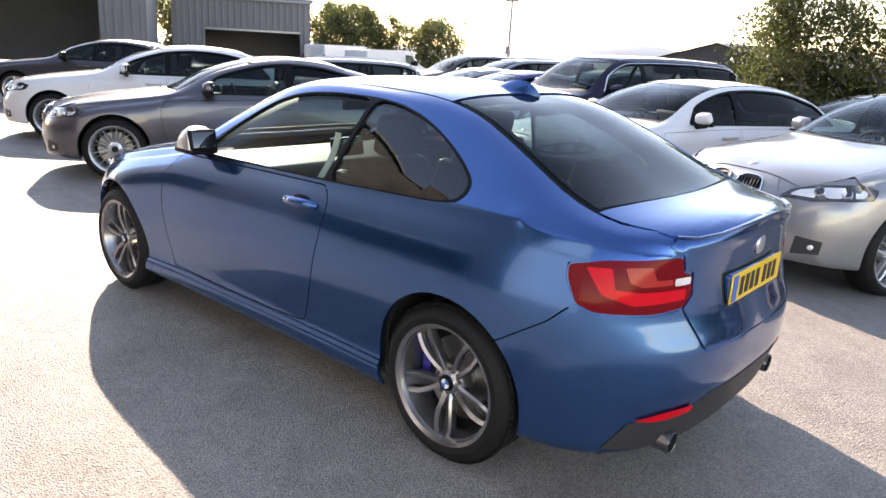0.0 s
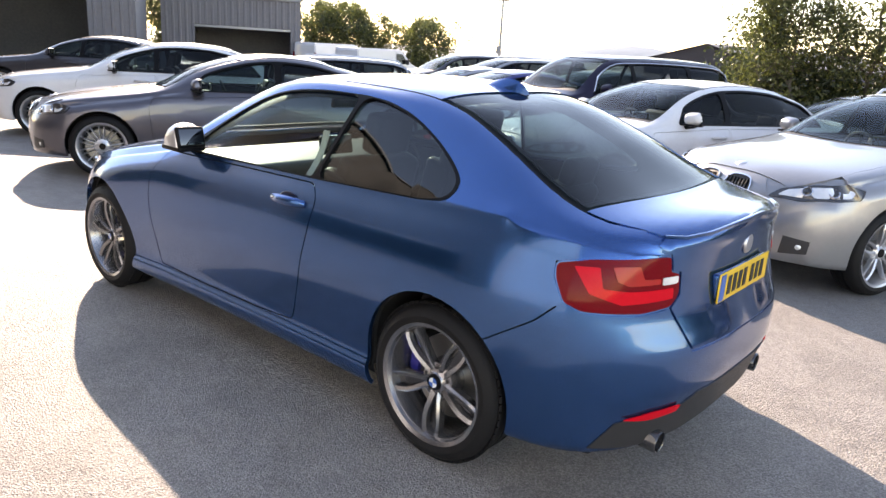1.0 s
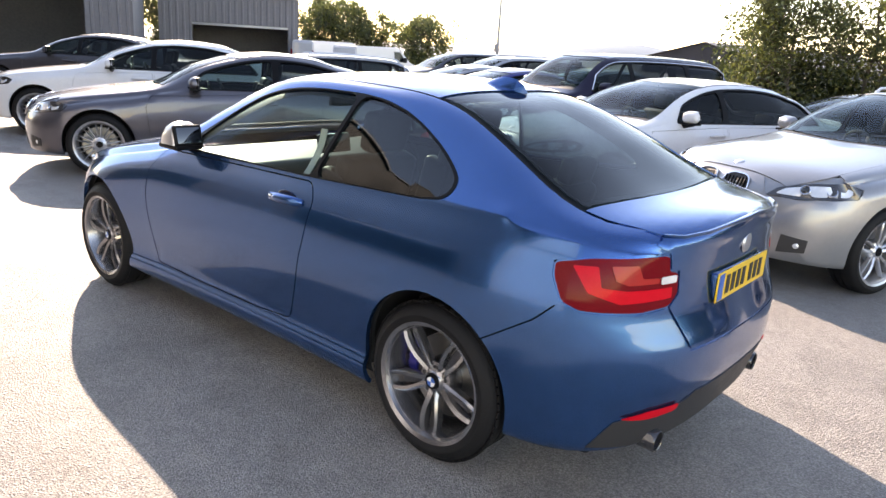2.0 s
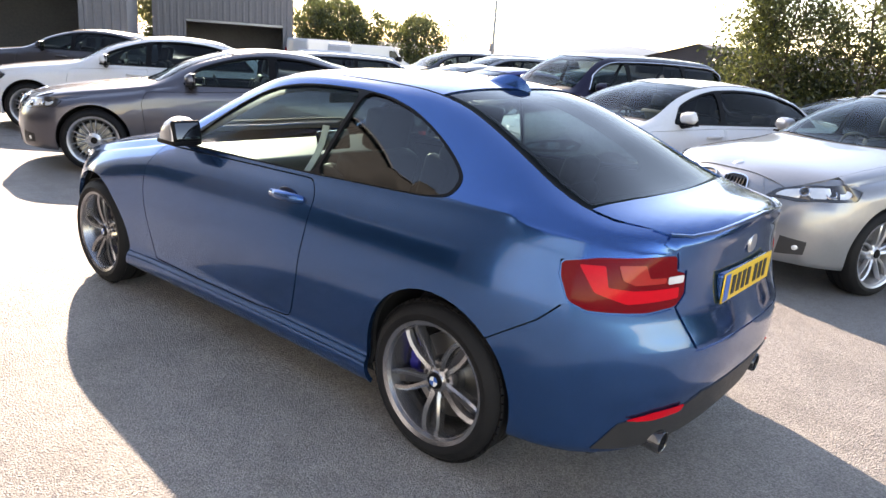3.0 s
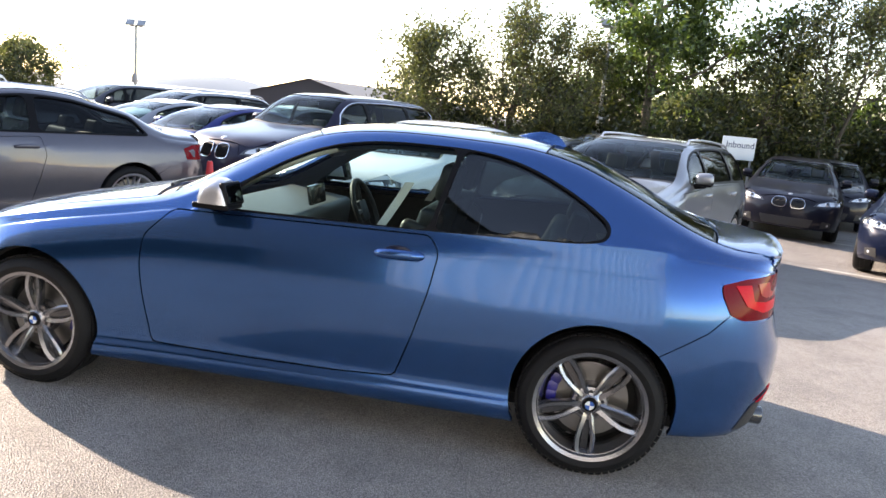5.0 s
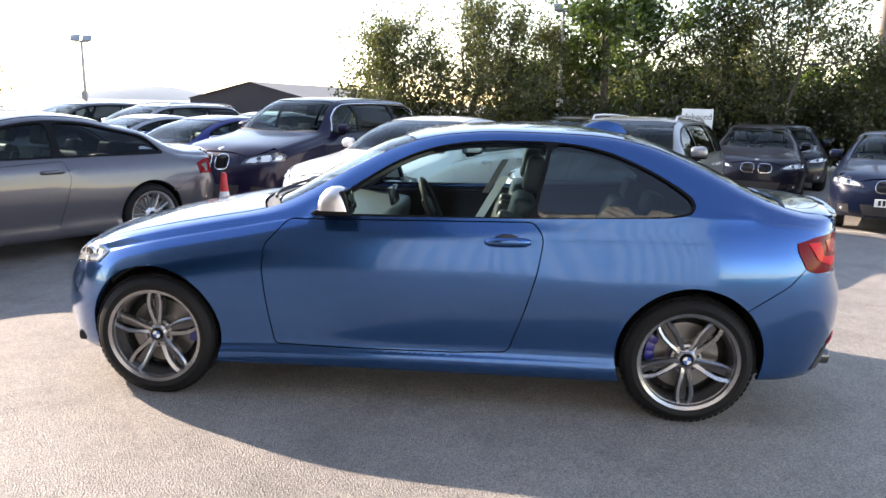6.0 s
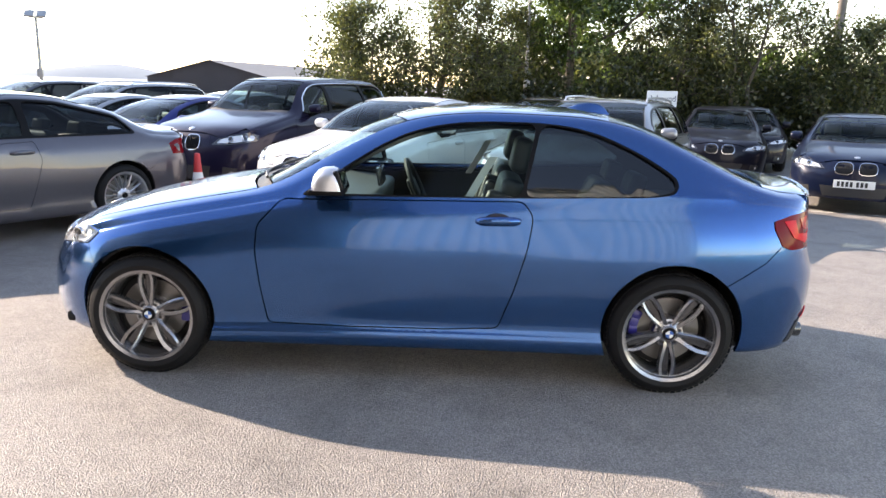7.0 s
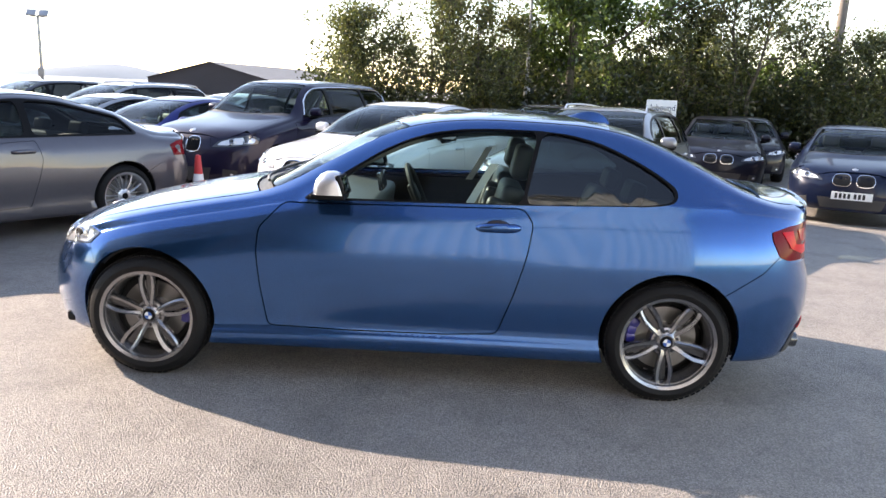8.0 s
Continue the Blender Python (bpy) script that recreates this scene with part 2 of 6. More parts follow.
# ---- cars: one smooth hull, from which panels, panes and lamps are cut ----
class Hull:
    """A car's outer surface, lofted from sections along x. The nose is at -x, the left flank at -y."""

    def __init__(self, s):
        self.s = s
        W = s["w"]
        xf, xr = s["xf"], s["xr"]
        self.zt = pchip(s["top"])
        top = self.zt
        lag, lead, drop = s.get("lag", 0.15), s.get("lead", 0.10), s.get("drop", 0.05)
        gx = np.arange(xf - 0.2, xr + 0.2, 0.02)
        gz = np.array([min(top(x) - drop, top(x - lag) - drop * 0.5, top(x + lead) - drop * 0.5) for x in gx])

        def soft(v, k):
            kern = np.exp(-np.linspace(-2, 2, 2 * k + 1) ** 2)
            return np.convolve(np.pad(v, k, mode="edge"), kern / kern.sum(), mode="valid")
        gz = soft(gz, 9)
        self.zrail = lambda x: float(np.interp(x, gx, gz))
        xc, xw, xe, xd = s["cowl"], s["wtop"], s["rend"], s["deck"]
        q = s.get("rail", (0.86, 0.835, 0.66, 0.65, 0.635, 0.78))
        self.yrail = pchip([(xf, 0.70 * W), (xf + 0.35, q[0] * W), (xc + 0.1, q[1] * W), (xw + 0.12, q[2] * W), ((xw + xe) / 2, q[3] * W), (xe, q[4] * W), (xd, q[5] * W), (xr, (q[5] - 0.02) * W)])
        belt = pchip(s["belt"])
        bz = soft(np.array([min(belt(x), self.zrail(x) - 0.05) for x in gx]), 14)
        cz = soft(np.array([min(belt(x) - s.get("crease", 0.105), self.zrail(x) - 0.11) for x in gx]), 18)
        self.zbelt = lambda x: float(min(np.interp(x, gx, bz), self.zrail(x) - 0.035))
        self.zcr = lambda x: float(min(np.interp(x, gx, cz), self.zbelt(x) - 0.045))
        self.wl = pchip([(xf, 0.86), (xf + 0.25, 0.93), (s["af"], 1.0), (s["af"] + 0.6, 0.978), (0.0, 0.972), (s["ar"] - 0.7, 0.98), (s["ar"], 1.0), (s["ar"] + 0.45, 0.96), (xr, 0.9)])
        g = s.get("gap", 0.17)
        self.zbot = pchip(s["bottom"]) if "bottom" in s else pchip([(xf, g + 0.05), (xf + 0.5, g + 0.02), (s["af"] + 0.4, g), (s["ar"] - 0.4, g), (s["ar"] + 0.35, g + 0.07), (xr - 0.25, g + 0.12), (xr, g + 0.16)])
        self.rf, self.rr = s.get("rf", 0.55), s.get("rr", 0.42)
        self.dxf = pchip(s.get("dxf", [(0.1, 0.08), (0.25, 0.02), (0.45, 0.0), (0.62, 0.02), (0.75, 0.05), (0.9, 0.10)]))
        self.dxr = pchip(s.get("dxr", [(0.15, -0.10), (0.35, -0.04), (0.5, 0.0), (0.66, -0.015), (0.72, -0.07), (0.85, -0.07), (0.96, -0.02), (1.0, 0.0), (1.1, 0.0)]))
        self.per = s.get("per", 4)
        self.build(s.get("step", 0.08))

    def cap(self, x):
        s = self.s
        u = min(1.0, max(0.0, (x - s["xf"]) / self.rf))
        v = min(1.0, max(0.0, (s["xr"] - x) / self.rr))
        return (1 - (1 - u) ** 2.4) ** 0.36 * (1 - (1 - v) ** 3.2) ** 0.33, (1 - u) ** 2, (1 - v) ** 2

    def control(self, x):
        W, s = self.s["w"], self.s
        zb, zc, zbl, zr, zt = self.zbot(x), self.zcr(x), self.zbelt(x), self.zrail(x), self.zt(x)
        w, yr = self.wl(x) * W, self.yrail(x)
        f = lambda k: zb + (zc - zb) * k
        e = min(1.0, max(0.0, (x - s["af"] + 0.1) / 0.25)) * min(1.0, max(0.0, (s["ar"] + 0.1 - x) / 0.25))
        hr = 0.015 * min(1.0, max(0.0, (x - 0.4) / 0.5))       # fuller haunch
        m = lambda a, b: w * (b + (a - b) * e)               # sill between the wheels, plain bumper beyond
        c = [(w * 0.90, zb), (m(0.972, 0.95), f(0.02)), (m(0.985, 0.965), f(0.135)), (m(0.951, 0.97), f(0.175)), (m(0.966, 0.983), f(0.33)), (w * 1.0, f(0.62)),
             (w * (0.978 - hr), zc - 0.004), (w * (0.975 - hr), zc + 0.004), (w * (0.92 - hr * 0.3), zbl), (w * 0.895, zbl + 0.03 * (zr > zbl + 0.1)), ((w * 0.895 + yr) / 2 + (0.035 if s.get("hero") else 0.085) * (zr - zbl), (zbl + zr) / 2), (yr, zr), (yr * 0.80, zr + (zt - zr) * 0.62), (yr * 0.42, zt), (0.0, zt)]
        if s.get("hero"):
            c[6], c[7], c[8] = (w * (0.991 - hr * 0.6), zc - 0.105), (w * (0.962 - hr), zc), (w * (0.908 - hr * 0.3), zbl)
        return c

    def section(self, x, per=None):
        """A quadratic B-spline through the control polygon; returns (y, z) from sill to centre."""
        per = per or self.per
        c = [Vector(p) for p in self.control(x)]
        c = [c[0]] + c + [c[-1]]
        out = []
        for i in range(1, len(c) - 1):
            a, b, d = (c[i - 1] + c[i]) / 2, c[i], (c[i] + c[i + 1]) / 2
            for k in range(per):
                t = k / per
                out.append((1 - t) ** 2 * a + 2 * t * (1 - t) * b + t * t * d)
        out.append(c[-1])
        return out

    def point(self, x, i, per=None):
        cp, wf, wr = self.cap(x)
        y, z = self.section(x, per)[i]
        return Vector((x + wf * self.dxf(z) + wr * self.dxr(z), -y * cp, z))

    def seam(self, x):
        """The line between flank and top panels at x: distance from the middle, and height."""
        p = self.point(x, 12 * self.per)
        return -p.y, p.z, p.x

    def build(self, step):
        s = self.s
        xf, xr = s["xf"], s["xr"]
        k = 13
        xs = [xf + self.rf * (i / k) ** 2.2 for i in range(k)] + list(np.arange(xf + self.rf, xr - self.rr, step)) + [xr - self.rr * (i / k) ** 2.2 for i in range(k, -1, -1)]
        rows = []
        for x in xs:
            cp, wf, wr = self.cap(x)
            rows.append([(x + wf * self.dxf(z) + wr * self.dxr(z), -y * cp, z) for y, z in self.section(x)])
        P = np.array(rows)
        R = P[:, ::-1].copy()
        R[:, :, 1] *= -1
        P = np.concatenate([P, R[:, 1:]], 1)
        du, dv = np.gradient(P, axis=0), np.gradient(P, axis=1)
        N = np.cross(du, dv)
        N /= np.maximum(np.linalg.norm(N, axis=2, keepdims=True), 1e-9)
        cen = P.mean((0, 1)) + np.array((0, 0, 0.05))
        sg = np.sign((N[len(xs) // 2, 2 * self.per] * (P[len(xs) // 2, 2 * self.per] - cen)).sum())
        N *= sg
        N[0], N[-1] = (-1, 0, 0), (1, 0, 0)
        nu, nv = P.shape[:2]
        half = (nv + 1) // 2
        self.xs, self.PL, self.NL = np.array(xs), P[:, :half], N[:, :half]
        mid = self.PL[(self.xs > s["af"]) & (self.xs < s["ar"])]
        self.T = np.concatenate([[0], np.cumsum(np.linalg.norm(np.diff(mid, axis=1)[:, :, 1:], axis=2).mean(0))])
        self.jseam = 12 * self.per
        self.V, self.N = P.reshape(-1, 3), N.reshape(-1, 3)
        F = []
        for i in range(nu - 1):
            for j in range(nv - 1):
                a = i * nv + j
                F += [(a, a + 1, a + nv + 1), (a, a + nv + 1, a + nv)]
        self.F = F
        from mathutils.bvhtree import BVHTree
        self.bvh = BVHTree.FromPolygons([tuple(v) for v in self.V], F)

    def cast(self, o, d):
        hit, _, i, _ = self.bvh.ray_cast(Vector(o), Vector(d))
        if hit is None:
            o2 = Vector(o) + Vector(d) * 2.0
            hit, _, i, _ = self.bvh.find_nearest(o2)
        a, b, c = (Vector(self.V[k]) for k in self.F[i])
        na, nb, nc = (self.N[k] for k in self.F[i])
        v0, v1, v2 = b - a, c - a, hit - a
        d00, d01, d11, d20, d21 = v0.dot(v0), v0.dot(v1), v1.dot(v1), v2.dot(v0), v2.dot(v1)
        den = d00 * d11 - d01 * d01
        if abs(den) < 1e-14:
            n = Vector(na)
        else:
            v, w = (d11 * d20 - d01 * d21) / den, (d00 * d21 - d01 * d20) / den
            n = Vector(na * (1 - v - w) + nb * v + nc * w)
        return hit, n.normalized()

    def unrolled(self, loop):
        """Turns an outline seen from the side (x, z) into places on the unrolled flank."""
        out = []
        for x, z in densify(list(loop), 0.04):
            u = x
            for _ in range(5):
                row, nrm = self.row(u)
                zz = row[:self.jseam + 1, 2]
                j = int(np.clip(np.searchsorted(zz, z), 1, self.jseam))
                f = np.clip((z - zz[j - 1]) / max(1e-9, zz[j] - zz[j - 1]), 0, 1)
                u += x - (row[j - 1, 0] * (1 - f) + row[j, 0] * f)
            out.append((u, self.T[j - 1] * (1 - f) + self.T[j] * f))
        return out

    def row(self, u):
        i = int(np.clip(np.searchsorted(self.xs, u) - 1, 0, len(self.xs) - 2))
        f = np.clip((u - self.xs[i]) / (self.xs[i + 1] - self.xs[i]), 0, 1)
        return self.PL[i] * (1 - f) + self.PL[i + 1] * f, self.NL[i] * (1 - f) + self.NL[i + 1] * f

    def flank(self, p):
        row, nrm = self.row(p[0])
        j = int(np.clip(np.searchsorted(self.T, p[1]) - 1, 0, len(self.T) - 2))
        f = (p[1] - self.T[j]) / (self.T[j + 1] - self.T[j])
        return Vector(row[j] * (1 - f) + row[j + 1] * f), Vector(nrm[j] * (1 - f) + nrm[j + 1] * f).normalized()

    # ways of laying a flat outline onto the hull
    def side(self, p):
        return self.cast((p[0], -3, p[1]), (0, 1, 0))

    def top(self, p):
        return self.cast((p[0], p[1], 4), (0, 0, -1))

    def rear(self, p):
        x0 = self.s["ar"] + 0.1
        a = p[0] / 0.75
        d = Vector((math.cos(a), math.sin(a), 0))
        return self.cast(Vector((x0, 0, p[1])) + d * 3, -d)

    def front(self, p):
        x0 = self.s["af"] - 0.1
        a = p[0] / 0.75
        d = Vector((-math.cos(a), math.sin(a), 0))
        return self.cast(Vector((x0, 0, p[1])) + d * 3, -d)

    def exact(self, p):
        """Moves a rough outline point of nose or tail onto the hull."""
        x, y, z = p
        mid = self.s["af"] if x < 0 else self.s["ar"]
        end = self.s["xf"] if x < 0 else self.s["xr"]
        if abs(y) > 0.80 * self.s["w"] or abs(x - end) > 0.30:
            h, _ = self.cast((x, -3, z), (0, 1, 0))
        else:
            h, _ = self.cast((5 if x > 0 else -5, y, z), (-1 if x > 0 else 1, 0, 0))
        return (h.x, h.y, z)

    def to_rear(self, x, y, z):
        return (math.atan2(y, x - self.s["ar"] - 0.1) * 0.75, z)

    def to_front(self, x, y, z):
        return (math.atan2(y, -(x - self.s["af"] + 0.1)) * 0.75, z)

    def patch(self, loops, lay, grid=0.05, offset=0.0, rim=0.014, fine=False):
        """A panel cut from the hull along outlines (the first outside, the rest holes), with turned-in edges."""
        loops = [densify(list(lp), 0.022 if fine else grid) for lp in loops]
        pts, edges = [], []
        for lp in loops:
            b = len(pts)
            pts += lp
            edges += [(b + i, b + (i + 1) % len(lp)) for i in range(len(lp))]
        arr = np.array(pts)
        lo, hi = arr.min(0), arr.max(0)
        gx, gy = np.meshgrid(np.arange(lo[0] + grid / 2, hi[0], grid), np.arange(lo[1] + grid / 2, hi[1], grid))
        if fine:                                             # follow the hull's own lines
            ts = [self.T[0]]
            for t in self.T[:self.jseam + 1]:
                if t - ts[-1] > 0.0075:
                    ts.append(t)
            gx, gy = np.meshgrid(np.arange(lo[0], hi[0], 0.03), [t for t in ts if lo[1] < t < hi[1]])
        gp = np.stack([gx.ravel(), gy.ravel()], 1)
        if len(gp):
            gp = gp[inside(gp, loops)]
        if len(gp):
            near = np.min(((gp[:, None] - arr[None]) ** 2).sum(2), 1)
            gp = gp[near > (0.009 if fine else 0.45 * grid) ** 2]
        from mathutils.geometry import delaunay_2d_cdt
        v2, _, f2, _, _, _ = delaunay_2d_cdt([Vector(p) for p in pts] + [Vector(p) for p in gp], edges, [], 0, 1e-6)
        cen = np.array([np.mean([v2[i] for i in f], axis=0) for f in f2])
        keep = inside(cen, loops)
        f2 = [f for f, k in zip(f2, keep) if k]
        V, N = [], []
        for p in v2:
            h, n = lay(p)
            V.append(h + n * offset)
            N.append(n)
        faces, count = [], {}
        for f in f2:
            a, b, c = f[:3]
            nn = (V[b] - V[a]).cross(V[c] - V[a])
            f = list(f) if nn.dot(N[a] + N[b] + N[c]) > 0 else list(f)[::-1]
            faces.append(f)
            for i in range(len(f)):
                e = (f[i], f[(i + 1) % len(f)])
                count[e] = 1
        ln = [[tuple(N[i]) for i in f] for f in faces]
        if rim:
            for a, b in [e for e in count if (e[1], e[0]) not in count]:
                k = len(V)
                V += [V[b].copy(), V[a].copy(), V[a] - N[a] * rim, V[b] - N[b] * rim]
                q = [k, k + 1, k + 2, k + 3]
                faces.append(q)
                n = (V[q[1]] - V[q[0]]).cross(V[q[2]] - V[q[0]])
                n = n.normalized() if n.length > 1e-9 else Vector((0, 0, 1))
                ln.append([tuple(n)] * 4)
        return V, faces, ln

    def mesh(self, data, mirror=False, inward=False):
        V, F, L = data
        V = [tuple(v) for v in V]
        if mirror:
            V = [(x, -y, z) for x, y, z in V]
            L = [[(a, -b, c) for a, b, c in l] for l in L]
        if mirror != inward:
            F, L = [f[::-1] for f in F], [l[::-1] for l in L]
        if inward:
            L = [[(-a, -b, -c) for a, b, c in l] for l in L]
        me = bpy.data.meshes.new("panel")
        me.from_pydata(V, [], F)
        me.shade_smooth()
        me.normals_split_custom_set([n for l in L for n in l])
        return me


def arch(xa, z0, r, a0, a1, n=18):
    """Points of a wheel arch from angle a0 to a1 (degrees, 90 is straight up)."""
    return [(xa + r * math.cos(radians(a0 + (a1 - a0) * k / n)), z0 + r * math.sin(radians(a0 + (a1 - a0) * k / n))) for k in range(n + 1)]


def make_wheel(parent, r, width, style, alloy, turn=0.0, detail=True, caliper=None):
    """One wheel, its outer face towards -y, hub at the origin of the empty."""
    hub = new("wheel")
    hub.parent = parent
    n = 64 if detail else 36
    rr = r * 0.76
    w = width / 2
    bm = bmesh.new()
    lathe(bm, [(rr - 0.012, -w + 0.012), (rr + 0.004, -w - 0.002), (rr + 0.03, -w - 0.008), (r * 0.93, -w + 0.006), (r * 0.975, -w + 0.022), (r * 0.993, -w + 0.05), (r, -w + 0.056),
               (r, -0.024), (r - 0.007, -0.023), (r - 0.007, -0.013), (r, -0.012), (r, 0.03), (r - 0.007, 0.031), (r - 0.007, 0.041), (r, 0.042),
               (r, w - 0.05), (r * 0.975, w - 0.02), (r * 0.93, w), (rr, w - 0.01)], n)
    if detail:
        for k in range(n):                                   # shoulder blocks
            t = 2 * math.pi * (k + 0.5) / n
            m = pose(0, 0, 0, 0, -math.degrees(t), 0) @ pose(r * 0.979, -w + 0.036, 0, 0, 0, 58)
            rbox(bm, (0.010, 0.026, 2 * math.pi * r / n * 0.8), m, 0)
    part("tyre", bm, M_RUBBER, hub)
    bm = bmesh.new()
    lathe(bm, [(rr - 0.022, -w + 0.03), (rr - 0.012, -w + 0.004), (rr + 0.004, -w - 0.003), (rr + 0.002, -w + 0.012), (rr - 0.02, -w + 0.02), (rr - 0.032, -w + 0.06), (rr - 0.045, 0.0), (rr - 0.03, w - 0.02)], n)
    rim = part("rim", bm, alloy, hub)
    yo = -w + 0.022
    bm = bmesh.new()
    lathe(bm, [(0.001, 0.03), (0.001, yo + 0.012), (0.036, yo + 0.012), (0.042, yo + 0.02), (0.075, yo + 0.028), (0.085, yo + 0.05), (0.085, 0.03)], 32)
    part("hub", bm, alloy, hub)
    count = {"double": 5, "multi": 10, "five": 5, "far": 5}[style]
    for k in range(count):
        base = 360.0 / count * k + 90 + turn
        bm = bmesh.new()
        if style == "double":
            ribs = [(-1, 0.021), (1, 0.021)]
        elif style == "multi":
            ribs = [(-1, 0.012), (1, 0.012)]
        else:
            ribs = [(-1, 0.03), (1, 0.03)]
        for sgn, wd in ribs:
            ring = []
            path = [(0.045, 0.012, 0.022, 1.2), (0.085, 0.019, 0.012, 1.05), (rr * 0.60, 0.018, 0.002, 0.9), (rr * 0.82, 0.0215, 0.0, 0.85), (rr - 0.010, 0.025, 0.004, 1.0)]
            if style == "double":                            # two arms that bow apart and meet again at the rim
                path = [(0.040, 0.012, 0.024, 1.25), (0.070, 0.017, 0.014, 1.1), (rr * 0.48, 0.028, 0.004, 1.0), (rr * 0.66, 0.034, 0.0, 0.95), (rr * 0.82, 0.032, 0.0, 0.95), (rr * 0.92, 0.025, 0.002, 1.0), (rr - 0.006, 0.019, 0.006, 1.15)]
            if style == "multi":
                path = [(0.05, 0.012, 0.030, 1.0), (0.10, 0.017, 0.016, 0.9), (rr * 0.62, 0.021, 0.006, 0.85), (rr * 0.85, 0.026, 0.008, 0.85), (rr - 0.012, 0.03, 0.022, 1.0)]
            for rad, off, dep, ws in path:
                h = wd * ws / 2
                o = sgn * off
                ring.append([bm.verts.new((rad, yo + dep + 0.035, o - h)), bm.verts.new((rad, yo + dep + 0.004, o - h)), bm.verts.new((rad, yo + dep - 0.004, o - h * 0.25 + sgn * h * 0.4)), bm.verts.new((rad, yo + dep + 0.004, o + h)), bm.verts.new((rad, yo + dep + 0.035, o + h))])
            for a, b in zip(ring, ring[1:]):
                for j in range(5):
                    bm.faces.new((a[j], a[(j + 1) % 5], b[(j + 1) % 5], b[j]))
            bm.faces.new(ring[0][::-1])
            bm.faces.new(ring[-1])
        bmesh.ops.recalc_face_normals(bm, faces=bm.faces)
        bm.transform(pose(0, 0, 0, 0, -base, 0))
        if style == "double":
            web = rbox(bmesh.new(), (rr * 0.72, 0.012, 0.036), pose(rr * 0.52, yo + 0.036, 0), 0.004, 1)
            web.transform(pose(0, 0, 0, 0, -base, 0))
            part("spoke_web", web, M_LAMPDARK, hub)
        part("spoke", bm, alloy, hub)
    bm = bmesh.new()
    lathe(bm, [(0.001, yo + 0.004), (0.030, yo + 0.004), (0.034, yo + 0.012)], 28)
    capm = part("hub_cap", bm, M_TRIM, hub)
    if detail:
        for q in range(4):
            bm = bmesh.new()
            c = bm.verts.new((0, yo + 0.002, 0))
            ps = [bm.verts.new((0.020 * math.cos(radians(90 * q + 11.25 * j)), yo + 0.002, 0.020 * math.sin(radians(90 * q + 11.25 * j)))) for j in range(9)]
            for a, b in zip(ps, ps[1:]):
                bm.faces.new((c, a, b))
            part("badge_quarter", bm, M_WPLATE if q % 2 else M_BLUEBAND, capm)
        for k in range(5):
            bm = bmesh.new()
            t = radians(72 * k + 54 + 72 + turn)
            lathe(bm, [(0.001, yo + 0.022), (0.009, yo + 0.022), (0.011, yo + 0.028), (0.011, yo + 0.05)], 6, m=Matrix.Translation((0.056 * math.cos(t), 0, 0.056 * math.sin(t))))
            part("wheel_bolt", bm, M_PLASTIC, hub)
    bm = bmesh.new()
    lathe(bm, [(0.07, 0.02), (0.07, 0.0), (0.10, -0.005), (rr * 0.70, -0.005), (rr * 0.70, 0.02), (0.07, 0.02)], 40)
    part("brake_disc", bm, M_DISC, hub)
    bm = bmesh.new()
    lathe(bm, [(0.001, 0.03), (rr - 0.04, 0.034)], 32)
    part("back_plate", bm, M_UNDER, hub)
    if caliper is not None:
        bm = bmesh.new()
        for a in (-18, -4, 10):
            rbox(bm, (0.05, 0.04, 0.05), pose(0, 0, 0, 0, -(caliper + a), 0) @ pose(rr * 0.70, 0.0, 0), 0.014)
        part("brake_caliper", bm, M_CALIPER, hub)
    return hub


def plate(parent, name, m, material, w=0.52, h=0.111, band=True):
    """A number plate: reflective sheet, dark bars for its characters."""
    bm = box((0.006, w, h), m, 0.002, 1)
    pl = part(name, bm, material, parent)
    if band:
        part("band", box((0.003, 0.045, h - 0.012), m @ pose(0.004, -w / 2 + 0.030, 0), 0.001, 1), M_BLUEBAND, pl)
    x0 = -w / 2 + (0.085 if band else 0.05)
    for k in range(7):
        y = x0 + k * 0.054 + (0.025 if k > 3 else 0)
        part("character_bar", box((0.003, 0.034, 0.072), m @ pose(0.004, y + 0.012, 0), 0.001, 1), M_INK, pl)
    return pl


def seat(parent, x, y, hero):
    bm = bmesh.new()
    rbox(bm, (0.50, 0.50, 0.16), pose(x - 0.20, y, 0.42, 0, 8), 0.05, 3)
    part("seat_cushion", bm, M_SEAT, parent)
    bm = bmesh.new()
    rbox(bm, (0.13, 0.46, 0.60), pose(x + 0.13, y, 0.76, 0, 16), 0.05, 3)
    for sg in (-1, 1):
        rbox(bm, (0.16, 0.08, 0.50), pose(x + 0.08, y + sg * 0.21, 0.74, 0, 16), 0.035, 3)
    part("seat_back", bm, M_SEAT, parent)
    bm = box((0.10, 0.25, 0.19), pose(x + 0.25, y, 1.165, 0, 12), 0.04, 3)
    part("head_restraint", bm, M_SEAT, parent)


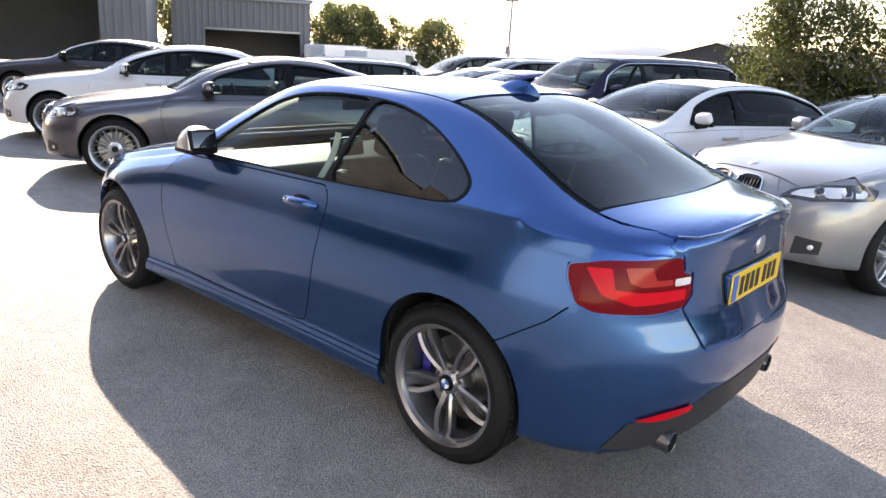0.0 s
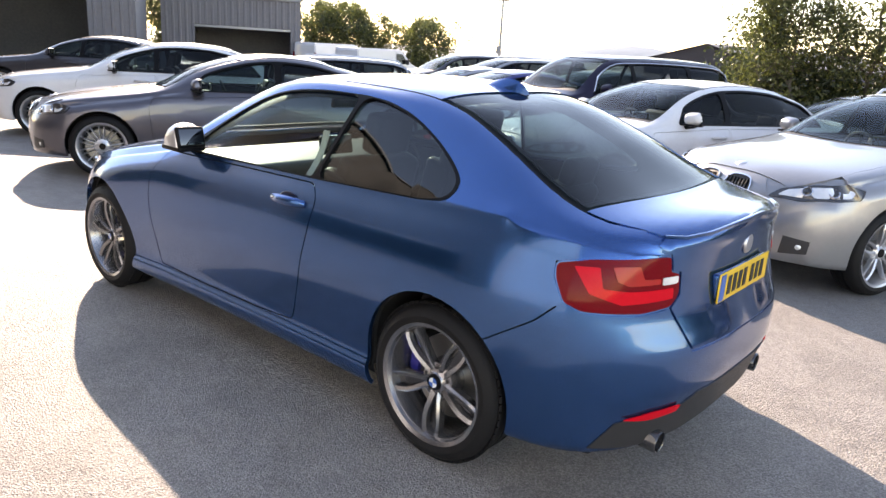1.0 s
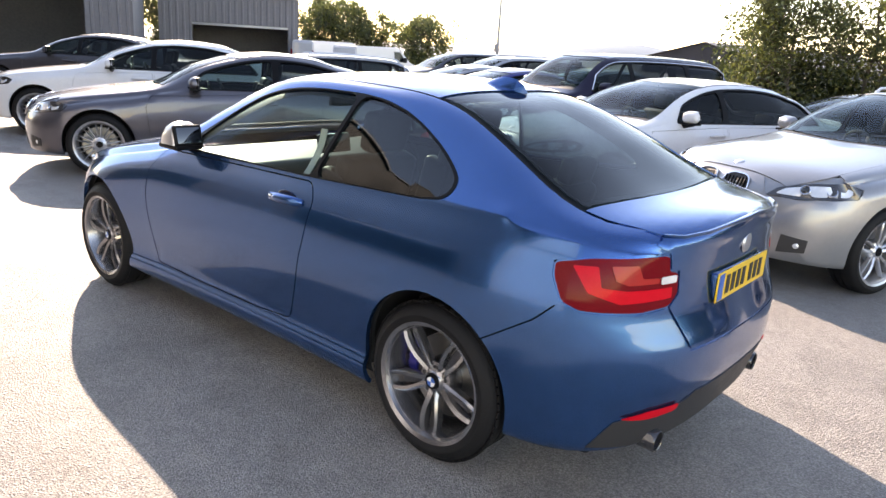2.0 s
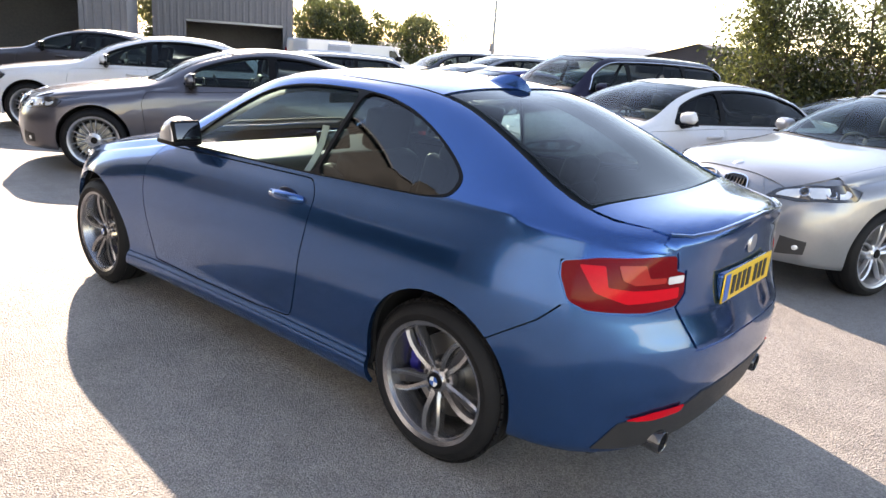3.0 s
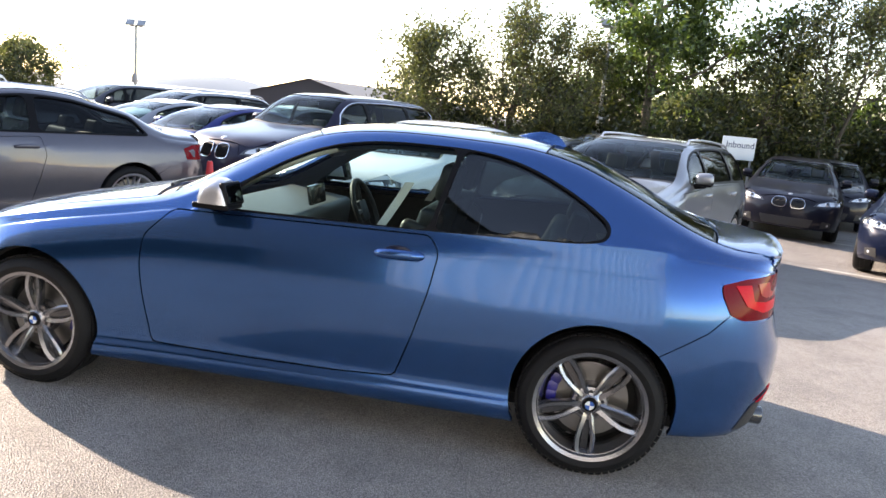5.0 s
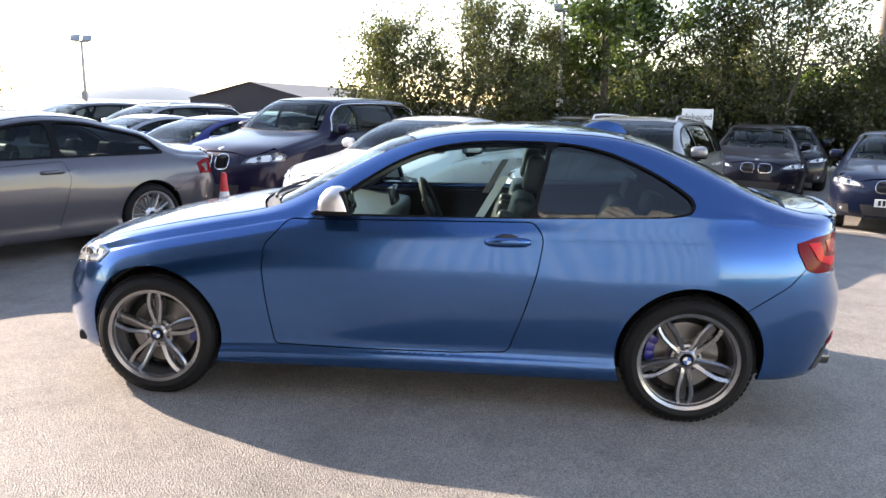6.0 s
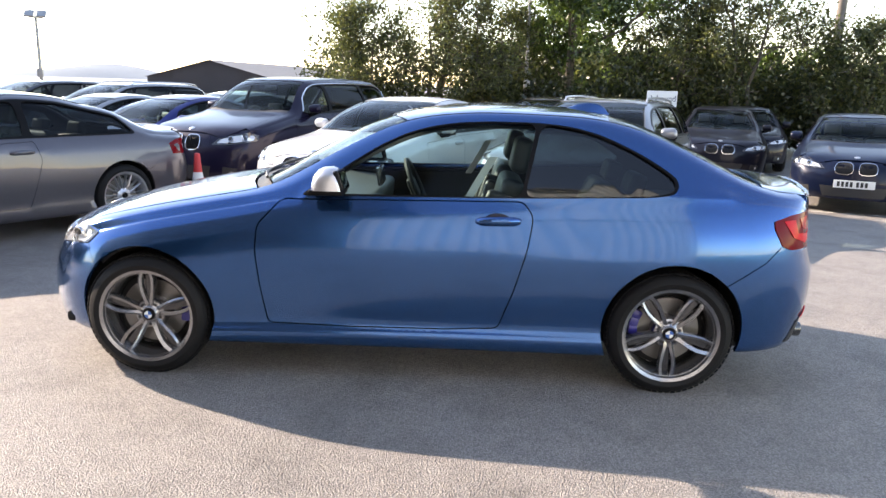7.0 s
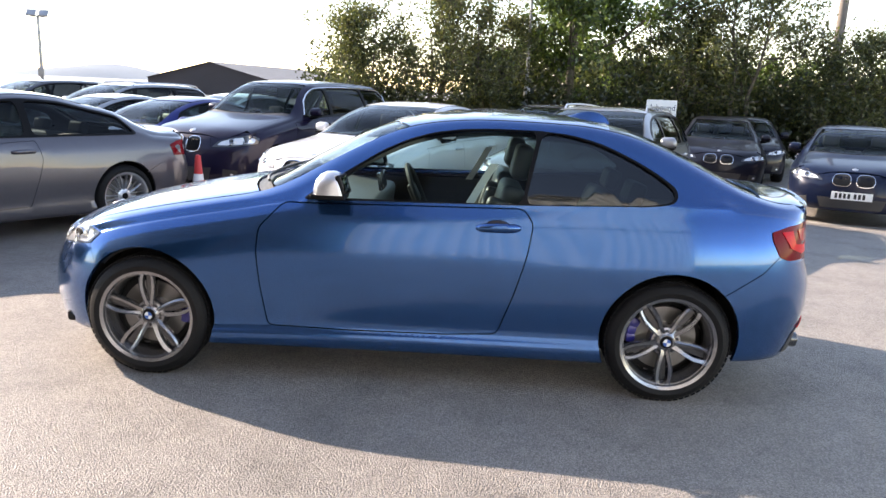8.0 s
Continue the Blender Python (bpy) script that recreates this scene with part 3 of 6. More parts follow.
def make_car(s):
    """A car with its hull cut into panels, panes and lamps, wheels, and a plain cabin."""
    H = Hull(s)
    car = new(s["name"])
    body, grid = s["paint"], s.get("grid", 0.09)
    hero = s.get("hero", False)
    xf, xr, af, ar = s["xf"], s["xr"], s["af"], s["ar"]
    R = s.get("arch", 0.347)
    z0 = s.get("archz", 0.335)
    gap = s.get("seam", 0.0022)

    def both(name, loops, lay, material, rim=0.014, offset=0.0, label="", g=grid, lining=None, parent=None):
        if lay == H.side:
            loops, lay = [H.unrolled(lp) for lp in loops], H.flank
        d = H.patch(loops, lay, g, offset, rim, fine=hero and lining is not None)
        obs = [part(name, H.mesh(d, mirror), material, parent or car, label) for mirror in (False, True)]
        if lining is not None:
            d = H.patch(loops, lay, g * 1.6, -0.05, 0)
            for mirror in (False, True):
                part("lining", H.mesh(d, mirror, True), lining, car)
        return obs

    def one(name, loops, lay, material, rim=0.014, offset=0.0, label="", g=grid, parent=None):
        return part(name, H.mesh(H.patch(loops, lay, g, offset, rim)), material, parent or car, label)

    # flank outline
    x1, x2 = s["side_x"]
    xs = list(np.arange(x1, x2 + 0.001, 0.06))
    ditch = []
    for x in xs:
        y, z, xx = H.seam(x)
        ditch.append((xx, z))
    zb = H.zbot
    tail, seamr, seamf = s["tail_edge"], s["rear_seam"], s["front_seam"]
    ra = math.degrees(math.atan2(seamr[-1][1] - z0, seamr[-1][0] - ar))
    fa = math.degrees(math.atan2(seamf[0][1] - z0, seamf[0][0] - af))
    low = math.degrees(math.asin((zb(ar - R) + 0.012 - z0) / R))
    rear_arch = arch(ar, z0, R, ra, 180 - low)
    front_arch = arch(af, z0, R, low, fa if fa > 0 else fa + 360)
    sill = [(x, zb(x) + 0.012) for x in np.arange(rear_arch[-1][0] - 0.05, front_arch[0][0] + 0.05, -0.15)]
    outline = ditch + tail + seamr[:-1] + rear_arch + sill + front_arch + seamf[1:]
    wins = [grown(fillet(w, 0.045), 0.006) if hero else fillet(w, 0.06) for w in s["windows"]]
    if s.get("joined"):
        s["joined"] = grown(fillet(s["joined"], 0.05), -0.006 if hero else 0.0)
    holes = [grown(w, s.get("frame", 0.022)) for w in wins]
    doors = [fillet(d, 0.03) for d in s["doors"]]
    both("body_side", [grown(outline, -0.0025) if hero else outline] + (holes if not s.get("joined") else [s["joined"]]) + [grown(d, gap) for d in doors], H.side, body, 0.02, lining=M_CAB)
    for d in doors:
        dd = both("door", [grown(d, -gap)], H.side, body, 0.02, lining=M_CAB)
        hx, hz = max(p[0] for p in d) - s.get("handle", 0.17), s["handle_z"]
        for sgn, ob in zip((-1, 1), dd):
            h, n = H.side((hx, hz))
            bm = bmesh.new()
            pts = [(hx - 0.105, h.y + 0.004, hz - 0.004), (hx - 0.085, h.y - 0.016, hz), (hx - 0.03, h.y - 0.026, hz + 0.003), (hx + 0.03, h.y - 0.026, hz + 0.004), (hx + 0.085, h.y - 0.016, hz + 0.003), (hx + 0.105, h.y + 0.004, hz)]
            tube(bm, pts, [0.012, 0.018, 0.019, 0.019, 0.018, 0.013], 10)
            bm.transform(Matrix.Translation((0, 0, hz)) @ Matrix.Diagonal((1, 1, 1.15, 1)) @ Matrix.Translation((0, 0, -hz)))
            if sgn > 0:
                bm.transform(Matrix.Diagonal((1, -1, 1, 1)))
                bmesh.ops.reverse_faces(bm, faces=bm.faces)
            part("door_handle", bm, body, ob)
            if hero:
                # shallow navy dome: shade of the body-coloured handle recess, given as colour
                bm = bmesh.new()
                bmesh.ops.create_uvsphere(bm, u_segments=24, v_segments=10, radius=1, matrix=Matrix.Translation((hx - 0.005, sgn * (abs(h.y) - 0.003), hz - 0.003)) @ Matrix.Diagonal((0.072, 0.007, 0.042, 1)))
                part("recess_shade", bm, M_NAVY, ob)
    # window frames and panes
    if s.get("joined"):
        both("window_frame", [grown(s["joined"], 0.003)] + wins, H.side, M_TRIM, 0.012, 0.003, g=grid)
    else:
        for w, hl in zip(wins, holes):
            both("window_frame", [grown(hl, 0.004), w], H.side, M_TRIM, 0.012, -0.004, g=grid)
    for w, gm in zip(wins, s["glass"]):
        both("side_window", [grown(w, 0.004)], H.side, gm, 0, -0.009, g=grid)
    # top panels, between the two ditch lines
    def strip(xa, xb, inset=0.004):
        return [(x, H.seam(x)) for x in np.linspace(xa, xb, max(3, int(abs(xb - xa) / 0.05)))]

    def across(xa, bow, yy, n=8):
        return [(xa + bow * (1 - (k / n * 2 - 1) ** 2), -yy + 2 * yy * k / n) for k in range(n + 1)]

    def top_panel(name, xa, bowa, xb, bowb, material, rim=0.014, offset=0.0, inset=0.003, lining=None, hole=None):
        left = [(q[2], -(q[0] - inset)) for _, q in strip(xa, xb)]
        ya, yb = -left[0][1], -left[-1][1]
        front_row = across(left[0][0], bowa, ya)
        back_row = across(left[-1][0], bowb, yb)
        loop = [(x, -y) for x, y in left[::-1]] + front_row[::-1][1:-1] + left + back_row[1:-1]
        if hole:
            return one(name, [loop, top_panel(name, hole[0], hole[1], hole[2], hole[3], None, inset=hole[4])], H.top, material, rim, offset)
        if material is None:
            return loop
        ob = one(name, [loop], H.top, material, rim, offset)
        if lining is not None:
            part("headlining", H.mesh(H.patch([loop], H.top, grid * 2, -0.05, 0), False, True), lining, car)
        return ob

    xc, xw, xe, xd = s["cowl"], s["wtop"], s["rend"], s["deck"]
    hb = s.get("bow", -0.14)
    top_panel("bonnet", s["bonnet_x"], -0.02, xc + 0.06, hb, body)
    top_panel("scuttle", xc + 0.07, hb, xc + 0.135, hb, M_PLASTIC, 0.02, -0.012)
    top_panel("windscreen", xc + 0.14, hb, xw + 0.14, -0.13, s.get("screen_glass", G_CLEAR), 0, -0.006, 0.012)
    top_panel("roof", xw + 0.15, -0.13, xe, s.get("rbow", 0.03), body, lining=M_CABLIGHT)
    if s["tail"] == "boot":
        top_panel("rear_window", xe + 0.01, s.get("rbow", 0.03), xd - 0.04, 0.07, s["rear_glass"], 0, -0.006, s.get("rw_inset", 0.03))
        top_panel("rear_window_frame", xe + 0.006, s.get("rbow", 0.03), xd - 0.03, 0.07, M_TRIM, 0, -0.014, 0.006, hole=(xe + 0.05, s.get("rbow", 0.03), xd - 0.07, 0.07, 0.06))
        te = s["trail"]                                     # trailing edge, from the flank to the middle
        left = [(q[2], -(q[0] - 0.003)) for _, q in strip(xd - 0.025, te[0][0])]
        lead_row = across(left[0][0], 0.07, -left[0][1])[::-1]
        edge_l = [(x, -y) for x, y in te]
        edge_r = [(x, y) for x, y in te[::-1] if y > 1e-6]
        one("boot_lid_top", [left[:-1] + edge_l + edge_r + [(x, -y) for x, y in left[:-1]][::-1] + lead_row[1:-1]], H.top, body)
        # lip along the trailing edge
        line = [H.top((x, sg * y))[0] for sg, seq in ((-1, te), (1, te[::-1][1:])) for x, y in seq]
        bm = bmesh.new()
        ring = []
        for i, p in enumerate(line):
            d = (line[min(i + 1, len(line) - 1)] - line[max(i - 1, 0)]).normalized()
            o = Vector((d.y, -d.x, 0)).normalized()
            if o.x < 0:
                o = -o
            f = s.get("lip", 0.02)
            ring.append([bm.verts.new(p + o * a + Vector((0, 0, b))) for a, b in ((-0.06, -0.006), (-0.03, 0.001), (-0.005, f * 0.3), (f * 0.35, f * 0.5), (f * 0.6, f * 0.4), (f * 0.55, 0.0), (f * 0.2, -0.012), (-0.005, -0.022), (-0.04, -0.02))])
        for a, b in zip(ring, ring[1:]):
            for j in range(9):
                bm.faces.new((a[j], a[(j + 1) % 9], b[(j + 1) % 9], b[j]))
        bm.faces.new(ring[0])
        bm.faces.new(ring[-1][::-1])
        bmesh.ops.recalc_face_normals(bm, faces=bm.faces)
        part("boot_spoiler", bm, body, car)
    # seams between flank and top
    for nm, xa, xb, mt in (("roof_moulding", xw + 0.1, xe + 0.1, M_TRIM),):
        for sg in (-1, 1):
            bm = bmesh.new()
            pts = []
            for x in np.linspace(xa, xb, 16):
                y, z, xx = H.seam(x)
                pts.append((xx, sg * y, z - 0.005))
            tube(bm, pts, 0.007, 6)
            part(nm, bm, mt, car)
    # rear and front fascias
    def rear_loop(pts):
        return [H.to_rear(*H.exact(p)) for p in pts]

    def on_side(pts):
        return [tuple(H.side(p)[0]) for p in pts]

    def mirrored(half):
        return half + [(-a, b) for a, b in half[::-1] if abs(a) > 1e-6]

    lamp_r = rear_loop(s["tail_lamp"])
    lamp_f = [H.to_front(*H.exact(p)) for p in s["head_lamp"]]
    both("tail_light", [fillet(grown(lamp_r, -0.002), 0.014)], H.rear, M_RED, 0.012, 0.001, g=grid)
    lo = math.degrees(math.asin((zb(ar + R) + 0.012 - z0) / R))
    edge = on_side(arch(ar, z0, R, lo, ra, 10)) + on_side(seamr[::-1])
    bl = s["bumper_line"]
    half = [H.to_rear(*p) for p in edge] + rear_loop(bl)
    bot = [H.to_rear(xr - 0.02, y, zb(xr) + 0.008) for y in (0.0, -0.3)] + [H.to_rear(xr - 0.12, -0.62, zb(xr - 0.12) + 0.008), H.to_rear(ar + R + 0.12, -0.82, zb(ar + R + 0.1) + 0.010)]
    one("rear_bumper", [grown(mirrored([(0.0, bot[0][1])] + bot[1:] + half + [(0.0, half[-1][1])]), -0.0025 if hero else -0.001)], H.rear, body, 0.02, g=0.028 if hero else grid)
    if s["tail"] == "boot":
        bt = rear_loop(s["boot_line"]) + [H.to_rear(x, -y, H.top((x, -y))[0].z - (0.005 if hero else 0.012)) for x, y in s["trail"]]
        one("boot_lid", [mirrored([(0.0, bt[0][1])] + bt)], H.rear, body, 0.016, g=0.028 if hero else grid)
        if hero:                                             # the flank's inner return behind the lamp
            back = [(1.778, -0.79, 0.86), (1.833, -0.775, 0.945)] + [(x, y, H.top((x, y))[0].z - 0.012) for x, y in ((1.935, -0.70), (1.990, -0.645), (2.037, -0.58), (2.074, -0.53), (2.106, -0.465))] + [(2.129, -0.44, 0.9), (2.129, -0.44, 0.76), (2.018, -0.64, 0.745), (1.916, -0.74, 0.75), (1.842, -0.77, 0.77)]
            lid = [H.to_rear(xr - 0.05, -0.56, 0.585), H.to_rear(xr - 0.09, -0.58, 0.755), H.to_rear(xr - 0.08, -0.52, 0.78), H.to_rear(xr - 0.08, -0.50, 0.90), H.to_rear(xr - 0.09, -0.50, 0.965)]
            one("lid_return", [mirrored([(0.0, 0.585)] + lid + [(0.0, 0.985)])], H.rear, body, 0, -0.006, g=0.03)
            both("quarter_return", [rear_loop(back)], H.rear, body, 0, -0.005, g=0.03)
            both("quarter_return", [[(1.916, -0.69), (1.916, -0.52), (2.074, -0.47), (2.097, -0.50), (2.064, -0.575), (2.009, -0.64)]], H.top, body, 0, -0.005, g=0.03)
    else:
        tg = rear_loop(s["gate_line"])
        gl = rear_loop(s["gate_glass"])
        gl2 = mirrored(gl)
        one("tailgate", [mirrored(tg), gl2], H.rear, body, 0.016)
        one("rear_window", [grown(gl2, 0.003)], H.rear, s["rear_glass"], 0, -0.006)
    both("lamp_recess", [fillet(grown(lamp_f, 0.035), 0.03)], H.front, body, 0, -0.006, g=grid)
    if not hero:
        both("lamp_recess", [fillet(grown(lamp_r, 0.035), 0.03)], H.rear, body, 0, -0.006, g=grid)
    hl = both("headlight", [fillet(grown(lamp_f, -0.002), 0.014)], H.front, M_LAMPDARK, 0.012, 0.001, g=grid)
    ca, cz = sum(p[0] for p in lamp_f) / len(lamp_f), sum(p[1] for p in lamp_f) / len(lamp_f)
    both("lamp_reflector", [fillet(grown([(ca + (a - ca) * (0.94 if hero else 0.8), cz + (z - cz) * (0.9 if hero else 0.72)) for a, z in lamp_f], -0.004), 0.02)], H.front, M_LENS, 0.003, 0.003, g=grid)
    for da in (-0.085, 0.06):
        q, n = H.front((ca + da, cz + 0.002 - 0.03 * da))
        for sg, ob in zip((1, -1), hl):
            mm = Matrix.Translation((q.x, q.y * sg, q.z)) @ Vector((0, 0, 1)).rotation_difference(Vector((n.x, n.y * sg, n.z))).to_matrix().to_4x4()
            part("lamp_ring", lathe(bmesh.new(), [(0.028, 0.002), (0.030, 0.010), (0.036, 0.011), (0.040, 0.002)], 24, "z", mm), M_CHROME, ob)
            part("projector", lathe(bmesh.new(), [(0.001, 0.009), (0.015, 0.008), (0.028, 0.003)], 20, "z", mm), M_SCREEN, ob)
    lo = math.degrees(math.asin((zb(af - R) + 0.012 - z0) / R))
    edge = on_side(arch(af, z0, R, 180 - lo, fa if fa > 0 else fa + 360, 10)) + on_side(seamf[1:2])
    half = [H.to_front(x, y, z) for x, y, z in edge] + [H.to_front(*H.exact(p)) for p in s["nose_line"]]
    bot = [(0.0, zb(xf) + 0.0), H.to_front(xf, -0.4, zb(xf)), H.to_front(xf + 0.15, -0.66, zb(xf))]
    one("front_bumper", [mirrored(bot + half + [(0.0, half[-1][1])])], H.front, body, 0.02)
    nose = [(0.0, s["kidney"][0] - 0.03), H.to_front(xf + 0.10, -0.44 * s["w"], s["kidney"][0] - 0.03), H.to_front(xf + 0.26, -0.72 * s["w"], s["kidney"][1] - 0.04), H.to_front(xf + 0.26, -0.66 * s["w"], H.zt(s["bonnet_x"]) + 0.02), (0.0, H.zt(s["bonnet_x"] + 0.04) + 0.005)]
    one("nose_return", [mirrored(nose)], H.front, body, 0, -0.007)
    one("grille_intake", [mirrored([(0.0, s["intake"][0]), H.to_front(xf, -0.42, s["intake"][0]), H.to_front(xf + 0.02, -0.46, s["intake"][1]), (0.0, s["intake"][1])])], H.front, M_PLASTIC, 0.004, 0.003)
    kz0, kz1 = s["kidney"]
    kid = rounded([H.to_front(xf, -0.04, kz0), H.to_front(xf, -0.25, kz0), H.to_front(xf, -0.29, (kz0 + kz1) / 2), H.to_front(xf, -0.27, kz1), H.to_front(xf, -0.045, kz1)], 2)
    ks = both("kidney_grille", [grown(kid, 0.009), kid], H.front, M_CHROME, 0.01, 0.012, g=grid)
    both("grille_mesh", [kid], H.front, M_PLASTIC, 0, 0.004, g=grid)
    for sg, k in zip((-1, 1), ks):
        for j in range(7):
            y = 0.07 + j * 0.03
            h, n = H.front(H.to_front(xf, -y, (kz0 + kz1) / 2))
            part("grille_bar", box((0.018, 0.007, (kz1 - kz0) * 0.9), pose(h.x - 0.006, sg * abs(h.y), h.z, 0, math.degrees(math.atan2(n.z, -n.x))), 0.002, 1), s.get("bar_mat", M_TRIM), k)
    if not hero:
        fog = [H.to_front(xf + 0.1, -0.58, s["intake"][0] + 0.01), H.to_front(xf + 0.22, -0.72, s["intake"][0] + 0.03), H.to_front(xf + 0.22, -0.73, s["intake"][1] - 0.03), H.to_front(xf + 0.1, -0.60, s["intake"][1] - 0.01)]
        fg = both("fog_intake", [fog], H.front, M_PLASTIC, 0.004, 0.003, g=grid)
        for sg, k in zip((-1, 1), fg):
            h, n = H.front(H.to_front(xf + 0.17, -0.67, sum(s["intake"]) / 2))
            bm = bmesh.new()
            bmesh.ops.create_uvsphere(bm, u_segments=16, v_segments=10, radius=0.038, matrix=Matrix.Translation((h.x + 0.03, sg * abs(h.y) * 0.985, h.z)))
            part("fog_lamp", bm, M_LENS, k)
    bm = bmesh.new()
    hb2, hn = H.top((s["bonnet_x"] + 0.09, 0))
    lathe(bm, [(0.001, 0.006), (0.036, 0.004), (0.041, 0.0)], 24, "z", Matrix.Translation(hb2) @ Vector((0, 0, 1)).rotation_difference(hn).to_matrix().to_4x4())
    part("badge", bm, M_ALLOY2, car)
    # door mirrors
    mx, mz = s["mirror"]
    h, n = H.side((mx, mz - 0.05))
    y0 = abs(h.y)
    if hero:
        prof = [(-0.088, -0.035), (-0.087, -0.005), (-0.076, 0.032), (-0.052, 0.060), (-0.020, 0.076), (0.018, 0.079), (0.044, 0.070), (0.060, 0.030), (0.071, -0.008), (0.076, -0.035)]
        lanes = [(0.015, 0.70), (0.022, 0.82), (0.05, 0.96), (0.09, 1.0), (0.125, 0.95), (0.148, 0.83), (0.162, 0.64), (0.168, 0.40)]
        for sg in (-1, 1):
            bm = bmesh.new()
            rows = []
            for l, k in lanes:
                kx = 1 - (1 - k) * 0.6
                rows.append([bm.verts.new((mx + 0.012 * l / 0.17 + px * kx, sg * (y0 + l), mz - 0.035 + (pz + 0.035) * k)) for px, pz in prof])
            for r, q in zip(rows, rows[1:]):
                for j in range(len(prof)):
                    i = (j + 1) % len(prof)
                    bm.faces.new((r[j], r[i], q[i], q[j]))
            bm.faces.new(rows[0])
            bm.faces.new(rows[-1][::-1])
            bmesh.ops.recalc_face_normals(bm, faces=bm.faces)
            mm = part("door_mirror", bm, s["mirror_paint"], car, "silver mirror cap")
            part("mirror_foot", tube(bmesh.new(), [(mx - 0.13, sg * (y0 - 0.03), mz - 0.072), (mx - 0.08, sg * (y0 + 0.02), mz - 0.062), (mx - 0.02, sg * (y0 + 0.09), mz - 0.050)], [0.016, 0.016, 0.014], 10), M_TRIM, mm)
            part("mirror_base", box((0.172, 0.150, 0.026), pose(mx - 0.002, sg * (y0 + 0.088), mz - 0.046), 0.011, 3), M_TRIM, mm)
            part("mirror_surround", box((0.026, 0.146, 0.104), pose(mx + 0.064, sg * (y0 + 0.088), mz + 0.012, 0, -17, sg * 5), 0.012, 3), M_TRIM, mm)
            part("mirror_pane", box((0.006, 0.122, 0.080), pose(mx + 0.0755, sg * (y0 + 0.088), mz + 0.014, 0, -17, sg * 5), 0.002), M_MIRROR, mm)
    else:
        for sg in (-1, 1):
            bm = bmesh.new()
            rbox(bm, (0.125, 0.185, 0.135), Matrix.Translation((mx - 0.005, sg * (y0 + 0.10), mz + 0.035)) @ pose(0, 0, 0, sg * 4, 0, sg * -10), 0.058, 5)
            for v in bm.verts:
                k = (v.co.x - mx) / 0.07
                if k < 0:                                        # the cap narrows towards the front and the outer end
                    v.co.z = mz + 0.03 + (v.co.z - mz - 0.03) * (1 + 0.28 * k)
                o = (abs(v.co.y) - y0 - 0.10) / 0.10
                v.co.z -= 0.018 * max(0, o) ** 2 * (1 if v.co.z > mz + 0.03 else -1)
                if v.co.x > mx + 0.04:
                    v.co.x = mx + 0.04
            mm = part("door_mirror", bm, s.get("mirror_paint", body), car)
            part("mirror_foot", tube(bmesh.new(), [(mx + 0.0, sg * (y0 - 0.03), mz - 0.06), (mx + 0.005, sg * (y0 + 0.06), mz - 0.045), (mx + 0.01, sg * (y0 + 0.12), mz - 0.028)], [0.035, 0.026, 0.03], 10), M_TRIM, mm)
            part("mirror_base", box((0.12, 0.17, 0.022), pose(mx + 0.0, sg * (y0 + 0.10), mz - 0.030), 0.01), M_TRIM, mm)
            part("mirror_surround", box((0.03, 0.178, 0.126), pose(mx + 0.030, sg * (y0 + 0.10), mz + 0.036, 0, 0, sg * 6), 0.014), M_TRIM, mm)
            part("mirror_pane", box((0.006, 0.145, 0.092), pose(mx + 0.044, sg * (y0 + 0.10), mz + 0.036, 0, 0, sg * 6), 0.002), M_MIRROR, mm)
    # underbody, wheel wells, cabin floor
    zf = zb(0) + 0.02
    W = s["w"]
    part("underbody", box((xr - xf - 0.5, W * 1.56, 0.06), pose((xf + xr) / 2, 0, zf + 0.05), 0.02), M_UNDER, car)
    part("engine_bay", box((xc - xf - 0.25, W * 1.0, 0.38), pose((xc + xf) / 2 + 0.05, 0, zf + 0.25), 0.03), M_UNDER, car)
    zc0 = s["belt"][0][1]
    part("rear_bulkhead", box((0.05, W * 1.4, zc0 - zf - 0.25), pose(s["bulk"], 0, (zc0 + zf) / 2 - 0.08), 0.02), M_CAB, car)
    part("parcel_shelf", box((max(0.1, xr - s["bulk"] - 0.35), W * 1.3, 0.03), pose((s["bulk"] + xr - 0.35) / 2, 0, zc0 - 0.09), 0.01), M_CAB, car)
    part("load_floor", box((max(0.1, xr - s["bulk"] - 0.3), W * 1.1, 0.3), pose((s["bulk"] + xr - 0.3) / 2, 0, zf + 0.38), 0.02), M_UNDER, car)
    for xa in (af, ar):
        for sg in (-1, 1):
            bm = bmesh.new()
            pr = arch(xa, z0, R + 0.02, -12, 192, 24)
            a = [bm.verts.new((x, sg * min(W * 0.97 - 0.03, abs(H.side((x, max(z, zb(xa) + 0.06)))[0].y) - 0.03), z)) for x, z in pr]
            b = [bm.verts.new((x, sg * (W * 0.55), z)) for x, z in pr]
            for i in range(24):
                bm.faces.new((a[i], a[i + 1], b[i + 1], b[i]))
            bm.faces.new(b)
            part("wheel_well", bm, M_UNDER, car)
    # dashboard, wheel, seats, inside mirror
    dz = s["belt"][0][1] - 0.02
    dx = xc + 0.42
    bm = bmesh.new()
    rbox(bm, (0.44, W * 1.50, 0.20), pose(dx, 0, dz - 0.10, 0, 6), 0.05, 3)
    part("dashboard", bm, M_CABLIGHT if hero else M_CAB, car)
    part("lower_dashboard", box((0.30, W * 1.45, 0.34), pose(dx + 0.06, 0, dz - 0.34), 0.05), M_CAB, car)
    part("centre_screen", box((0.025, 0.24, 0.11), pose(dx + 0.20, 0.03, dz + 0.055, 0, -10), 0.012), M_SCREEN, car)
    bm = bmesh.new()
    st = pose(dx + 0.40, 0.36, dz - 0.05, 0, 66)
